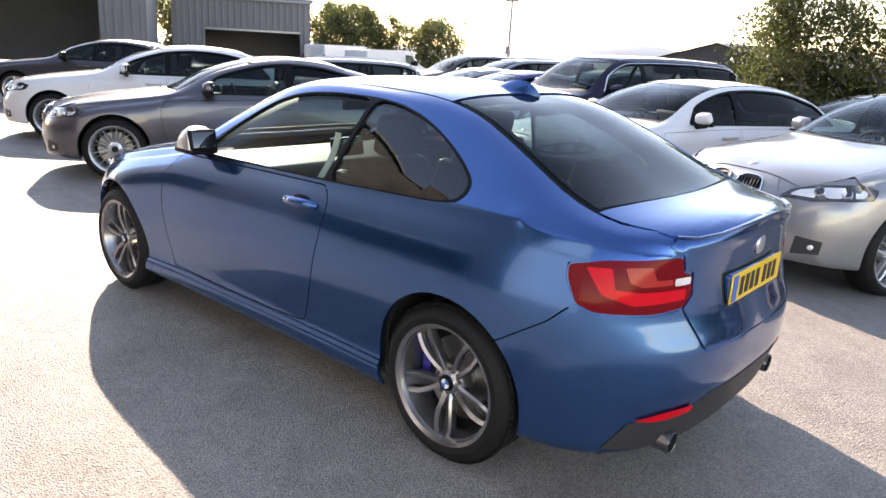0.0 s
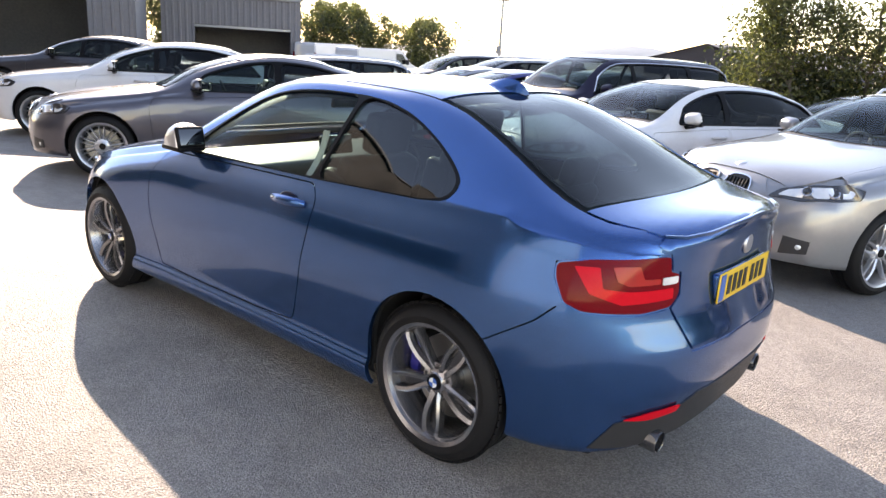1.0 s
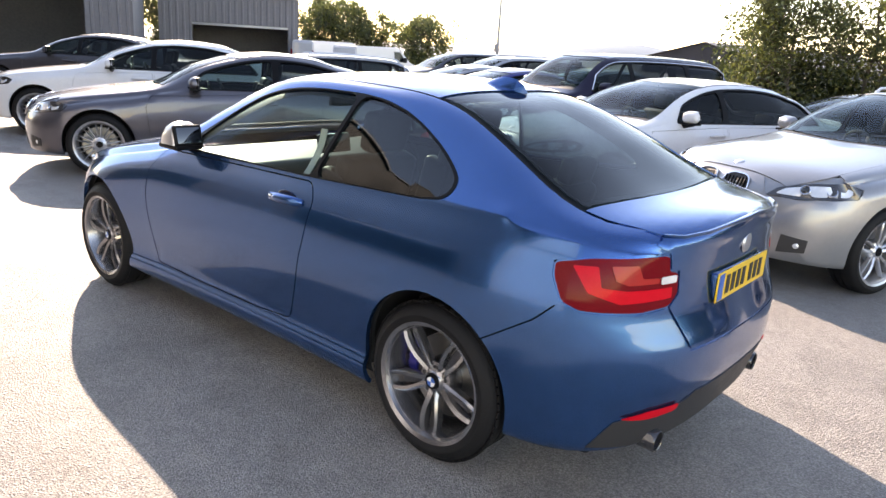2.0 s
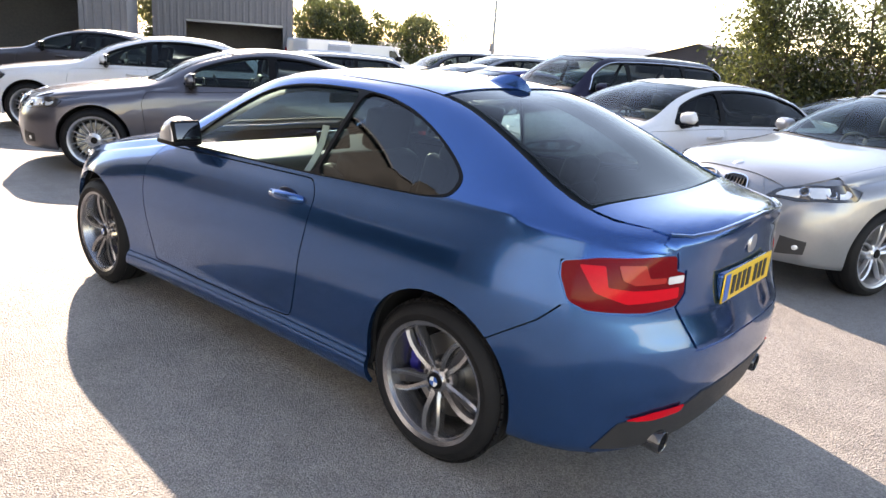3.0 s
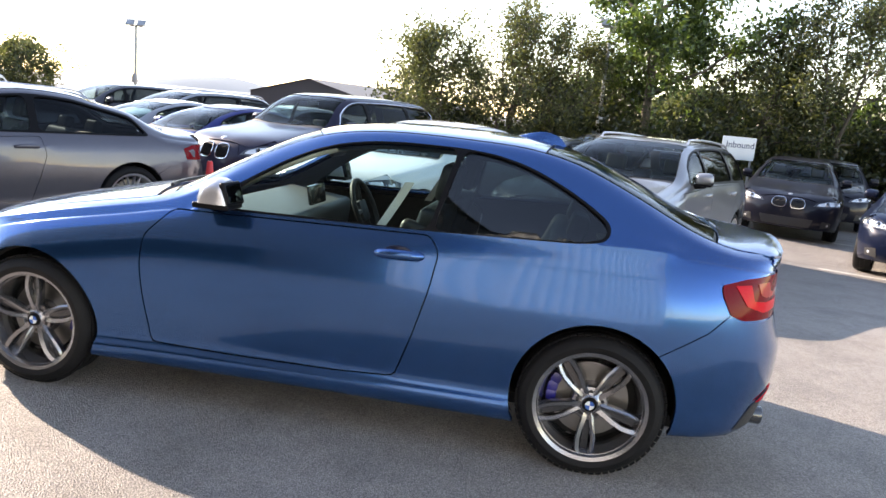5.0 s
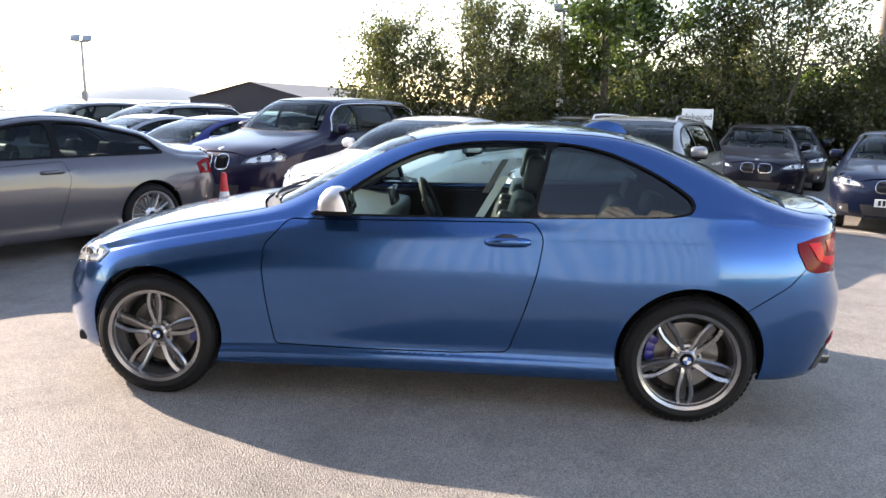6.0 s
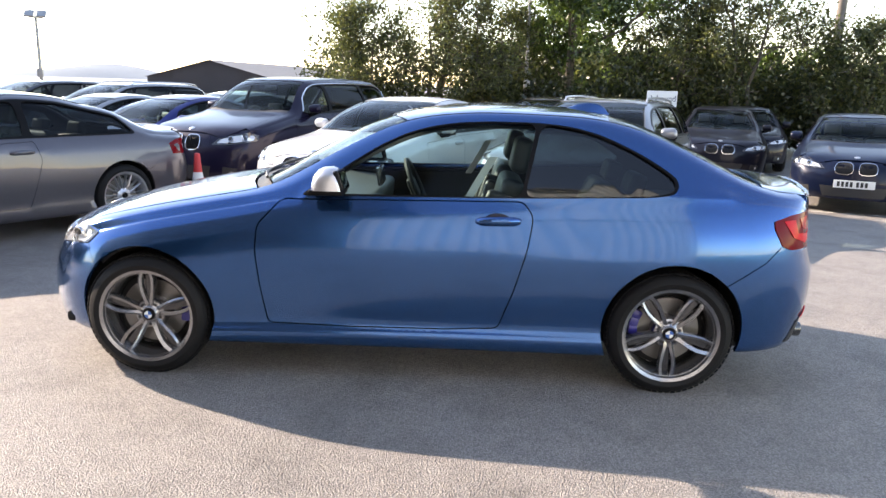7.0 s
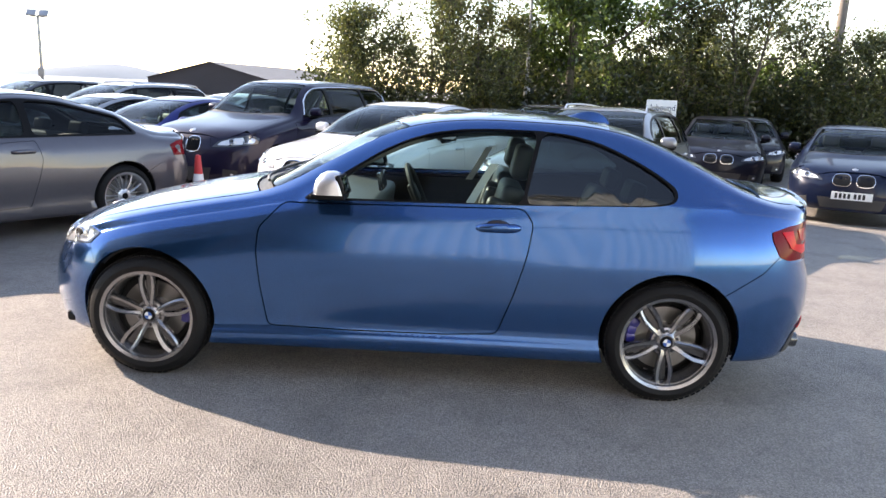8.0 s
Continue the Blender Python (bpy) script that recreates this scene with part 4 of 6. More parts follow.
    ring = [st @ Vector((0.185 * math.cos(2 * math.pi * k / 28), 0.185 * math.sin(2 * math.pi * k / 28), 0)) for k in range(29)]
    tube(bm, ring, 0.015, 8)
    for a in (0, 180, 270):
        tube(bm, [st @ Vector((0.03 * math.cos(radians(a)), 0.03 * math.sin(radians(a)), -0.02)), st @ Vector((0.18 * math.cos(radians(a)), 0.18 * math.sin(radians(a)), 0))], 0.016, 6)
    rbox(bm, (0.13, 0.14, 0.05), st @ pose(0, 0, -0.025), 0.02)
    part("steering_wheel", bm, M_CAB, car)
    for y in (-0.36, 0.36):
        seat(car, s["seat"], y, hero)
    if s.get("rear_seat"):
        bm = bmesh.new()
        rbox(bm, (0.16, W * 1.25, 0.55), pose(s["rear_seat"] + 0.12, 0, 0.70, 0, 22), 0.06, 3)
        for y in (-0.34, 0.34):
            rbox(bm, (0.09, 0.24, 0.13), pose(s["rear_seat"] + 0.26, y, 1.02, 0, 16), 0.035, 3)
        part("rear_seat_back", bm, M_SEAT, car)
    h, n = H.top((xw - 0.02, 0))
    bm = box((0.03, 0.22, 0.065), pose(h.x + 0.08, 0, h.z - 0.10, 0, 8), 0.02, 3)
    tube(bm, [(h.x + 0.05, 0, h.z - 0.02), (h.x + 0.07, 0, h.z - 0.09)], 0.012, 6)
    part("inside_mirror", bm, M_CAB, car)
    # wheels
    tr, tw = s.get("tyre", 0.318), s.get("tyre_w", 0.225)
    yh = W - 0.034 - tw / 2
    style, alloy = s.get("wheel", "far"), s.get("alloy", M_ALLOY2)
    wf = make_wheel(car, tr, tw, style, alloy, 0, hero, 8 if hero else None)
    wr = make_wheel(car, tr, tw, style, alloy, 36 if hero else 20, hero, 172 if hero else None)
    wf.location, wr.location = (af, -yh, tr), (ar, -yh, tr)
    for src, xa in ((wf, af), (wr, ar)):
        o = copy_thing(src, pose(xa, yh, tr, 0, 0, 180))
    return car, H


def coupe_spec():
    """The blue two-door coupe."""
    return dict(
        name="coupe_car", hero=True, per=8, seam=0.003, crease=0.082, paint=M_BLUE, step=0.035, grid=0.045, w=0.887, xf=-2.11, xr=2.212, rf=0.75, rr=0.62, af=-1.345, ar=1.345, cowl=-0.86, wtop=-0.18, rend=1.02, deck=1.833,
        top=[(-2.14, 0.60), (-2.06, 0.685), (-1.9, 0.775), (-1.5, 0.88), (-1.0, 0.975), (-0.86, 1.0), (-0.53, 1.175), (-0.18, 1.345), (0.0, 1.39), (0.41, 1.425), (0.86, 1.415), (1.15, 1.37), (1.48, 1.245), (1.815, 1.09), (1.916, 1.065), (2.101, 1.055), (2.231, 1.04)],
        belt=[(-0.9, 0.945), (-0.6, 0.95), (0.5, 0.972), (1.2, 0.99), (1.685, 0.995), (2.231, 0.985)],
        windows=[[(-0.45, 0.982), (-0.30, 1.110), (-0.17, 1.198), (-0.05, 1.257), (0.08, 1.299), (0.22, 1.324), (0.4, 1.337), (0.632, 1.337), (0.556, 0.993)],
                 [(0.586, 0.994), (0.668, 1.335), (0.8, 1.321), (0.93, 1.291), (1.04, 1.25), (1.14, 1.203), (1.24, 1.146), (1.312, 1.095), (1.320, 1.062), (1.298, 1.036), (1.2, 1.020)]],
        joined=[(-0.56, 0.960), (-0.42, 1.052), (-0.30, 1.132), (-0.16, 1.219), (-0.03, 1.280), (0.1, 1.319), (0.24, 1.341), (0.4, 1.350), (0.65, 1.349), (0.81, 1.335), (0.95, 1.303), (1.06, 1.26), (1.17, 1.208), (1.27, 1.150), (1.338, 1.10), (1.344, 1.056), (1.315, 1.021), (1.2, 1.006), (0.6, 0.982), (0.0, 0.970)],
        glass=[G_CLEAR, G_QUARTER], rear_glass=G_REAR, dxr=[(0.15, -0.10), (0.35, -0.04), (0.5, 0.0), (0.60, -0.002), (0.68, -0.03), (0.76, -0.055), (0.85, -0.063), (0.95, -0.05), (1.0, -0.035), (1.1, -0.035)], doors=[[(-0.64, 0.945), (-0.755, 0.82), (-0.765, 0.70), (-0.745, 0.5), (-0.715, 0.305), (-0.3, 0.297), (0.2, 0.302), (0.47, 0.318), (0.54, 0.52), (0.60, 0.74), (0.625, 0.90), (0.575, 0.968), (0.0, 0.957)]],
        handle=0.17, handle_z=0.875, side_x=(-1.70, 2.07), arch=0.352, archz=0.338,
        tail_edge=[(2.078, 0.957), (2.009, 0.948), (1.916, 0.940), (1.810, 0.914), (1.815, 0.87)], rear_seam=[(1.859, 0.79), (1.778, 0.71), (1.593, 0.59)],
        front_seam=[(-1.60, 0.57), (-1.66, 0.675), (-1.60, 0.735), (-1.72, 0.785)],
        tail_lamp=[(1.810, -0.78, 0.912), (1.916, -0.74, 0.938), (2.018, -0.64, 0.945), (2.092, -0.53, 0.95), (2.101, -0.525, 0.895), (2.115, -0.485, 0.888), (2.120, -0.48, 0.815), (2.101, -0.52, 0.775), (2.018, -0.64, 0.762), (1.916, -0.74, 0.765), (1.859, -0.77, 0.788), (1.819, -0.78, 0.865)],
        bumper_line=[(1.916, -0.74, 0.762), (2.018, -0.64, 0.758), (2.101, -0.53, 0.77), (2.147, -0.44, 0.615)],
        boot_line=[(2.147, -0.432, 0.62), (2.101, -0.515, 0.77), (2.120, -0.473, 0.812), (2.115, -0.478, 0.893), (2.101, -0.517, 0.9), (2.092, -0.525, 0.955), (2.074, -0.55, 0.968), (2.046, -0.57, 0.985)],
        trail=[(2.055, 0.535), (2.101, 0.47), (2.138, 0.36), (2.161, 0.22), (2.173, 0.1), (2.175, 0.0)], lip=0.015,
        bottom=[(-2.11, 0.20), (-1.6, 0.19), (-0.9, 0.175), (1.0, 0.18), (1.648, 0.215), (1.962, 0.225), (2.212, 0.26)],
        head_lamp=[(-1.665, -0.76, 0.678), (-1.605, -0.79, 0.735), (-1.72, -0.74, 0.782), (-1.88, -0.62, 0.765), (-2.0, -0.47, 0.70), (-2.03, -0.42, 0.655), (-1.90, -0.60, 0.64)],
        nose_line=[(-1.90, -0.60, 0.635), (-2.03, -0.42, 0.65), (-2.07, -0.3, 0.69)], bonnet_x=-1.97, boot_x=2.175, intake=(0.30, 0.44), kidney=(0.52, 0.66), mirror=(-0.39, 1.045), mirror_paint=M_ALLOY2,
        bulk=1.35, seat=0.33, rear_seat=0.95, tail="boot", wheel="double", alloy=M_ALLOY, tyre=0.318, tyre_w=0.235, frame=0.0)


def car_spec(name, kind, body, wheelbase, front, rear, w, height, **more):
    """A parked car of a common kind, from its main measures."""
    af, ar = -wheelbase / 2, wheelbase / 2
    xf, xr = af - front, ar + rear
    k = height / 1.46
    boot = kind in ("sedan", "coupe")
    suv = kind == "suv"
    cowl = af + (0.50 if not suv else 0.48)
    wtop = cowl + (0.80 if not suv else 0.62)
    rend = {"sedan": ar - 0.28, "coupe": ar - 0.35, "estate": xr - 0.42, "hatch": xr - 0.30, "suv": xr - 0.42}[kind]
    deck = {"sedan": ar + 0.42, "coupe": ar + 0.45, "estate": xr - 0.10, "hatch": xr - 0.08, "suv": xr - 0.10}[kind]
    zc, zd, zb = 1.02 * k, 1.08 * k, 0.965 * k
    h = height
    top = [(xf, 0.69 * k), (xf + 0.05, 0.765 * k), (xf + 0.22, 0.835 * k), ((xf + cowl) / 2, 0.92 * k), (cowl - 0.14, 0.995 * k), (cowl, zc), ((cowl + wtop) / 2, (zc + h) / 2 + 0.01), (wtop, h - 0.075), (wtop + 0.22, h - 0.03), ((wtop + rend) / 2, h)]
    if boot:
        top += [(rend - 0.1, h - 0.03), (rend + 0.1, h - 0.085), ((rend + deck) / 2 + 0.06, (h + zd) / 2 + 0.02), (deck, zd + 0.02), (deck + 0.12, zd), (xr - 0.1, zd - 0.01), (xr, zd - 0.03)]
    else:
        top += [(rend - 0.2, h - 0.02), (rend, h - 0.05), (rend + 0.1, h - 0.09), ((rend + deck) / 2 + 0.05, (h + zb) / 2 + 0.15), (deck, zb + 0.12), (xr, zb - 0.02)]
    s = dict(name=name, paint=body, step=0.08, grid=0.09, w=w, xf=xf, xr=xr, af=af, ar=ar, cowl=cowl, wtop=wtop, rend=rend, deck=deck, top=top,
             belt=[(cowl, zb), (0, zb + 0.015), (ar, zb + 0.035), (xr, zb + 0.03)], handle_z=zb - 0.085, arch=0.36 if not suv else 0.41, archz=0.345 if not suv else 0.39,
             tyre=0.33 if not suv else 0.38, tail="boot" if boot else "gate", gap=0.18 if not suv else 0.25)
    s.update(more)
    H = Hull(dict(s, step=0.2))
    top_z = lambda x: H.zrail(x) - (0.045 if not suv else 0.06)
    bz = lambda x: H.zbelt(x) + 0.035
    xs = [x for x in np.arange(cowl, xr, 0.02) if top_z(x) - bz(x) > 0.05]
    xa, xz = xs[0] + 0.04, min(xs[-1], xr - 0.35 if not boot else 9)
    xb = s.get("pillar", 0.12 if kind != "coupe" else 0.45)
    cuts = [xa, xb, ar - 0.22, xz] if kind != "coupe" else [xa, xb, xz]
    if kind == "sedan":
        cuts = [xa, xb, xz]
    wins = []
    for a, b in zip(cuts, cuts[1:]):
        a2, b2 = a + (0.035 if a > xa else 0), b - (0.035 if b < xz else 0)
        up = [(x, top_z(x)) for x in np.linspace(a2, b2, 7)]
        wins.append([(a2, bz(a2))] + up[(1 if a == xa else 0):(-1 if b == xz and boot else None)] + [(b2 - (0.05 if b == xz else 0), bz(b2))])
    s["windows"] = wins
    s["joined"] = grown([p for i, wn in enumerate(wins) for p in (wn[:-1] if i == 0 else wn[1:-1])] + [wins[-1][-1]], 0.016)
    lo = H.zbot(0) + 0.13
    df, zr = af + 0.52, lambda x: H.zbelt(x) - 0.012
    if kind == "coupe":
        s["doors"] = [[(df, zr(df)), (df - 0.05, 0.75), (df, lo), (xb - 0.05, lo), (xb + 0.08, 0.75), (xb + 0.04, zr(xb))]]
    else:
        s["doors"] = [[(df, zr(df)), (df - 0.05, 0.75), (df, lo), (xb - 0.012, lo), (xb - 0.012, zr(xb))],
                      [(xb + 0.012, zr(xb)), (xb + 0.012, lo), (ar - 0.52, lo), (ar - 0.36, 0.62 * k), (ar - 0.18, 0.80 * k), (ar - 0.16, zr(ar - 0.2))]]
    q = 1.0 * k
    s.setdefault("glass", [G_MID] + [G_DARK] * 3)
    s.setdefault("rear_glass", G_DARK)
    y = lambda f: -w * f
    s["side_x"] = (xf + 0.43, xr - (0.20 if boot else 0.30))
    if boot:
        s["tail_edge"] = [(xr - 0.18, 0.955 * q), (xr - 0.32, 0.945 * q), (xr - 0.44, 0.90 * q)]
        s["rear_seam"] = [(xr - 0.40, 0.77 * q), (ar + 0.40, 0.68 * q), (ar + 0.25, 0.60 * q)]
        s["tail_lamp"] = [(xr - 0.44, y(.86), 0.90 * q), (xr - 0.32, y(.82), 0.945 * q), (xr - 0.1, y(.62), 0.95 * q), (xr - 0.06, y(.40), 0.93 * q), (xr - 0.05, y(.36), 0.80 * q), (xr - 0.12, y(.62), 0.77 * q), (xr - 0.40, y(.84), 0.775 * q)]
        s["bumper_line"] = [(xr - 0.12, y(.62), 0.765 * q), (xr - 0.05, y(.42), 0.76 * q), (xr - 0.05, y(.40), 0.66 * q)]
        s["boot_line"] = [(xr - 0.05, y(.395), 0.665 * q), (xr - 0.05, y(.35), 0.79 * q), (xr - 0.06, y(.39), 0.94 * q), (xr - 0.10, y(.56), 0.96 * q)]
    else:
        zl = zb + 0.06
        s["tail_edge"] = [(xr - 0.28, zl), (xr - 0.36, zl - 0.08), (xr - 0.36, zl - 0.2)]
        s["rear_seam"] = [(xr - 0.34, zl - 0.25), (ar + 0.42, 0.66 * q), (ar + 0.28, 0.60 * q)]
        s["tail_lamp"] = [(xr - 0.28, y(.82), zl), (xr - 0.12, y(.66), zl - 0.01), (xr - 0.06, y(.50), zl - 0.08), (xr - 0.05, y(.50), zl - 0.2), (xr - 0.2, y(.75), zl - 0.24), (xr - 0.34, y(.84), zl - 0.24), (xr - 0.36, y(.84), zl - 0.1)]
        s["bumper_line"] = [(xr - 0.2, y(.75), zl - 0.26), (xr - 0.05, y(.50), zl - 0.24), (xr - 0.05, y(.48), 0.60 * q)]
        s["gate_line"] = [(xr, y(.47), 0.61 * q), (xr, y(.47), zl - 0.05), (xr - 0.1, y(.64), zl + 0.01), (xr - 0.25, y(.62), h - 0.16)]
        s["gate_glass"] = [(xr, y(.50), zb + 0.08), (xr - 0.25, y(.50), h - 0.19)]
    s["trail"] = [(xr - 0.20, w * 0.62), (xr - 0.14, w * 0.56), (xr - 0.10, w * 0.4), (xr - 0.08, 0.0)]
    s["front_seam"] = [(af - 0.26, 0.60 * q), (xf + 0.46, 0.70 * q), (xf + 0.52, 0.765 * q), (xf + 0.41, 0.805 * q)]
    s["head_lamp"] = [(xf + 0.455, y(.86), 0.70 * q), (xf + 0.515, y(.89), 0.765 * q), (xf + 0.41, y(.83), 0.80 * q), (xf + 0.25, y(.70), 0.775 * q), (xf + 0.11, y(.50), 0.72 * q), (xf + 0.10, y(.44), 0.655 * q), (xf + 0.2, y(.66), 0.655 * q)]
    s["nose_line"] = [(xf + 0.2, y(.66), 0.648 * q), (xf + 0.10, y(.44), 0.648 * q), (xf + 0.06, y(.35), 0.77 * q)]
    s["bonnet_x"], s["boot_x"] = xf + 0.14, xr - 0.06
    s.setdefault("intake", (0.27 * q, 0.42 * q))
    s.setdefault("kidney", (0.595 * q, 0.755 * q))
    s["mirror"] = (cowl + 0.47, zb + 0.07)
    s["bulk"] = ar - 0.05 if boot else ar + 0.1
    s["seat"] = 0.05 if kind != "coupe" else 0.25
    s["rear_seat"] = ar - 0.45
    return s


def land(x, y):
    """The yard's height: level, falling a little towards the hedge, with a hollow at the vans."""
    step = lambda v: (lambda u: u * u * (3 - 2 * u))(min(1.0, max(0.0, v)))
    return -0.10 * step((y - 1.5) / 5.5) - 0.10 * step((x - 2) / 4) * step((y - 4) / 5) - 0.30 * math.exp(-((x + 23.0) ** 2 + (y - 22.0) ** 2) / (2 * 4.0 ** 2))


def place(car, x, y, heading, af, ar, w):
    """Stands a car on its four wheels with its nose towards heading (degrees from +x)."""
    r = pose(x, y, 0, 0, 0, heading - 180)
    q = {(a, b): land(*(r @ Vector((a, b, 0))).xy) for a in (af, ar) for b in (-w * 0.87, w * 0.87)}
    z = sum(q.values()) / 4
    px = (q[ar, -w * 0.87] + q[ar, w * 0.87] - q[af, -w * 0.87] - q[af, w * 0.87]) / 2 / (ar - af)
    py = (q[af, w * 0.87] + q[ar, w * 0.87] - q[af, -w * 0.87] - q[ar, -w * 0.87]) / 2 / (w * 1.74)
    car.matrix_world = pose(x, y, z, 0, 0, heading - 180) @ pose(0, 0, 0, math.degrees(py), -math.degrees(px), 0)
    return car


# ---- ground ----
def ground_material():
    m = mat("worn_asphalt", (0.340, 0.312, 0.292), 0.48, vary=0.16, scale=0.6)
    n, l = m.node_tree.nodes, m.node_tree.links
    b = n["Principled BSDF"]
    tc = n.new("ShaderNodeTexCoord")
    v = n.new("ShaderNodeTexVoronoi")
    t = n.new("ShaderNodeTexNoise")
    t.inputs["Scale"].default_value = 130
    t.inputs["Detail"].default_value = 5
    v.inputs["Scale"].default_value = 140
    for q in (v, t):
        l.new(tc.outputs["Object"], q.inputs["Vector"])
    mx = n.new("ShaderNodeMath")
    mx.operation = "ADD"
    l.new(v.outputs["Distance"], mx.inputs[0])
    l.new(t.outputs["Fac"], mx.inputs[1])
    bp = n.new("ShaderNodeBump")
    bp.inputs["Strength"].default_value = 1.0
    bp.inputs["Distance"].default_value = 0.012
    l.new(mx.outputs[0], bp.inputs["Height"])
    l.new(bp.outputs["Normal"], b.inputs["Normal"])
    src = b.inputs["Base Color"].links[0].from_socket
    v2 = n.new("ShaderNodeTexVoronoi")
    v2.inputs["Scale"].default_value = 140
    l.new(tc.outputs["Object"], v2.inputs["Vector"])
    mr = n.new("ShaderNodeMapRange")                          # light and dark chips
    mr.inputs["From Min"].default_value = 0.0
    mr.inputs["From Max"].default_value = 1.0
    mr.inputs["To Min"].default_value = 0.68
    mr.inputs["To Max"].default_value = 1.45
    bw1 = n.new("ShaderNodeRGBToBW")
    l.new(v2.outputs["Color"], bw1.inputs[0])
    l.new(bw1.outputs[0], mr.inputs["Value"])
    pit = n.new("ShaderNodeMapRange")                         # dark binder between the chips
    pit.inputs["From Min"].default_value = 0.35
    pit.inputs["From Max"].default_value = 0.75
    pit.inputs["To Min"].default_value = 1.0
    pit.inputs["To Max"].default_value = 0.62
    l.new(v2.outputs["Distance"], pit.inputs["Value"])
    mp = n.new("ShaderNodeMath")
    mp.operation = "MULTIPLY"
    l.new(mr.outputs["Result"], mp.inputs[0])
    l.new(pit.outputs["Result"], mp.inputs[1])
    sc = n.new("ShaderNodeVectorMath")
    sc.operation = "SCALE"
    l.new(src, sc.inputs[0])
    l.new(mp.outputs[0], sc.inputs["Scale"])
    # old stains and hairline cracks
    st = n.new("ShaderNodeTexNoise")
    st.inputs["Scale"].default_value = 1.7
    st.inputs["Detail"].default_value = 8
    st.inputs["Roughness"].default_value = 0.65
    l.new(tc.outputs["Object"], st.inputs["Vector"])
    sr = n.new("ShaderNodeMapRange")
    sr.inputs["From Min"].default_value = 0.30
    sr.inputs["From Max"].default_value = 0.52
    sr.inputs["To Min"].default_value = 0.70
    sr.inputs["To Max"].default_value = 1.0
    l.new(st.outputs["Fac"], sr.inputs["Value"])
    wob = n.new("ShaderNodeVectorMath")
    wob.operation = "MULTIPLY_ADD"
    wob.inputs[1].default_value = (0.9, 0.9, 0.0)
    l.new(st.outputs["Color"], wob.inputs[0])
    l.new(tc.outputs["Object"], wob.inputs[2])
    cr = n.new("ShaderNodeTexVoronoi")
    cr.feature = "DISTANCE_TO_EDGE"
    cr.inputs["Scale"].default_value = 0.23
    l.new(wob.outputs[0], cr.inputs["Vector"])
    ck = n.new("ShaderNodeMapRange")
    ck.inputs["From Min"].default_value = 0.0
    ck.inputs["From Max"].default_value = 0.003
    ck.inputs["To Min"].default_value = 0.85
    ck.inputs["To Max"].default_value = 1.0
    l.new(cr.outputs["Distance"], ck.inputs["Value"])
    mm = n.new("ShaderNodeMath")
    mm.operation = "MULTIPLY"
    l.new(sr.outputs["Result"], mm.inputs[0])
    l.new(ck.outputs["Result"], mm.inputs[1])
    s2 = n.new("ShaderNodeVectorMath")
    s2.operation = "SCALE"
    l.new(sc.outputs[0], s2.inputs[0])
    l.new(mm.outputs[0], s2.inputs["Scale"])
    l.new(s2.outputs[0], b.inputs["Base Color"])
    return m


M_GROUND = ground_material()
bm = bmesh.new()
ticks = [-3000, -1200, -400, -120, -60, -45] + [-40 + k for k in range(25)] + [k * 0.5 for k in range(-30, 41)] + [21, 22, 23, 24, 25, 26, 27, 28, 29, 30, 32, 34, 36, 40, 120, 400, 1200, 3000]
rows = [[bm.verts.new((a, b, land(a, b) if abs(a) < 45 and abs(b) < 45 else 0.0)) for b in ticks] for a in ticks]
for r, q in zip(rows, rows[1:]):
    for k in range(len(ticks) - 1):
        bm.faces.new((r[k], q[k], q[k + 1], r[k + 1]))
ground = tagged(part("ground", bm, M_GROUND), "worn pale grey asphalt yard with stone chips", "ground", kind="structure")

# ---- the blue coupe ----
hero, HULL = make_car(coupe_spec())
tagged(hero, "metallic blue two-door coupe with grey alloy wheels on asphalt", "car")

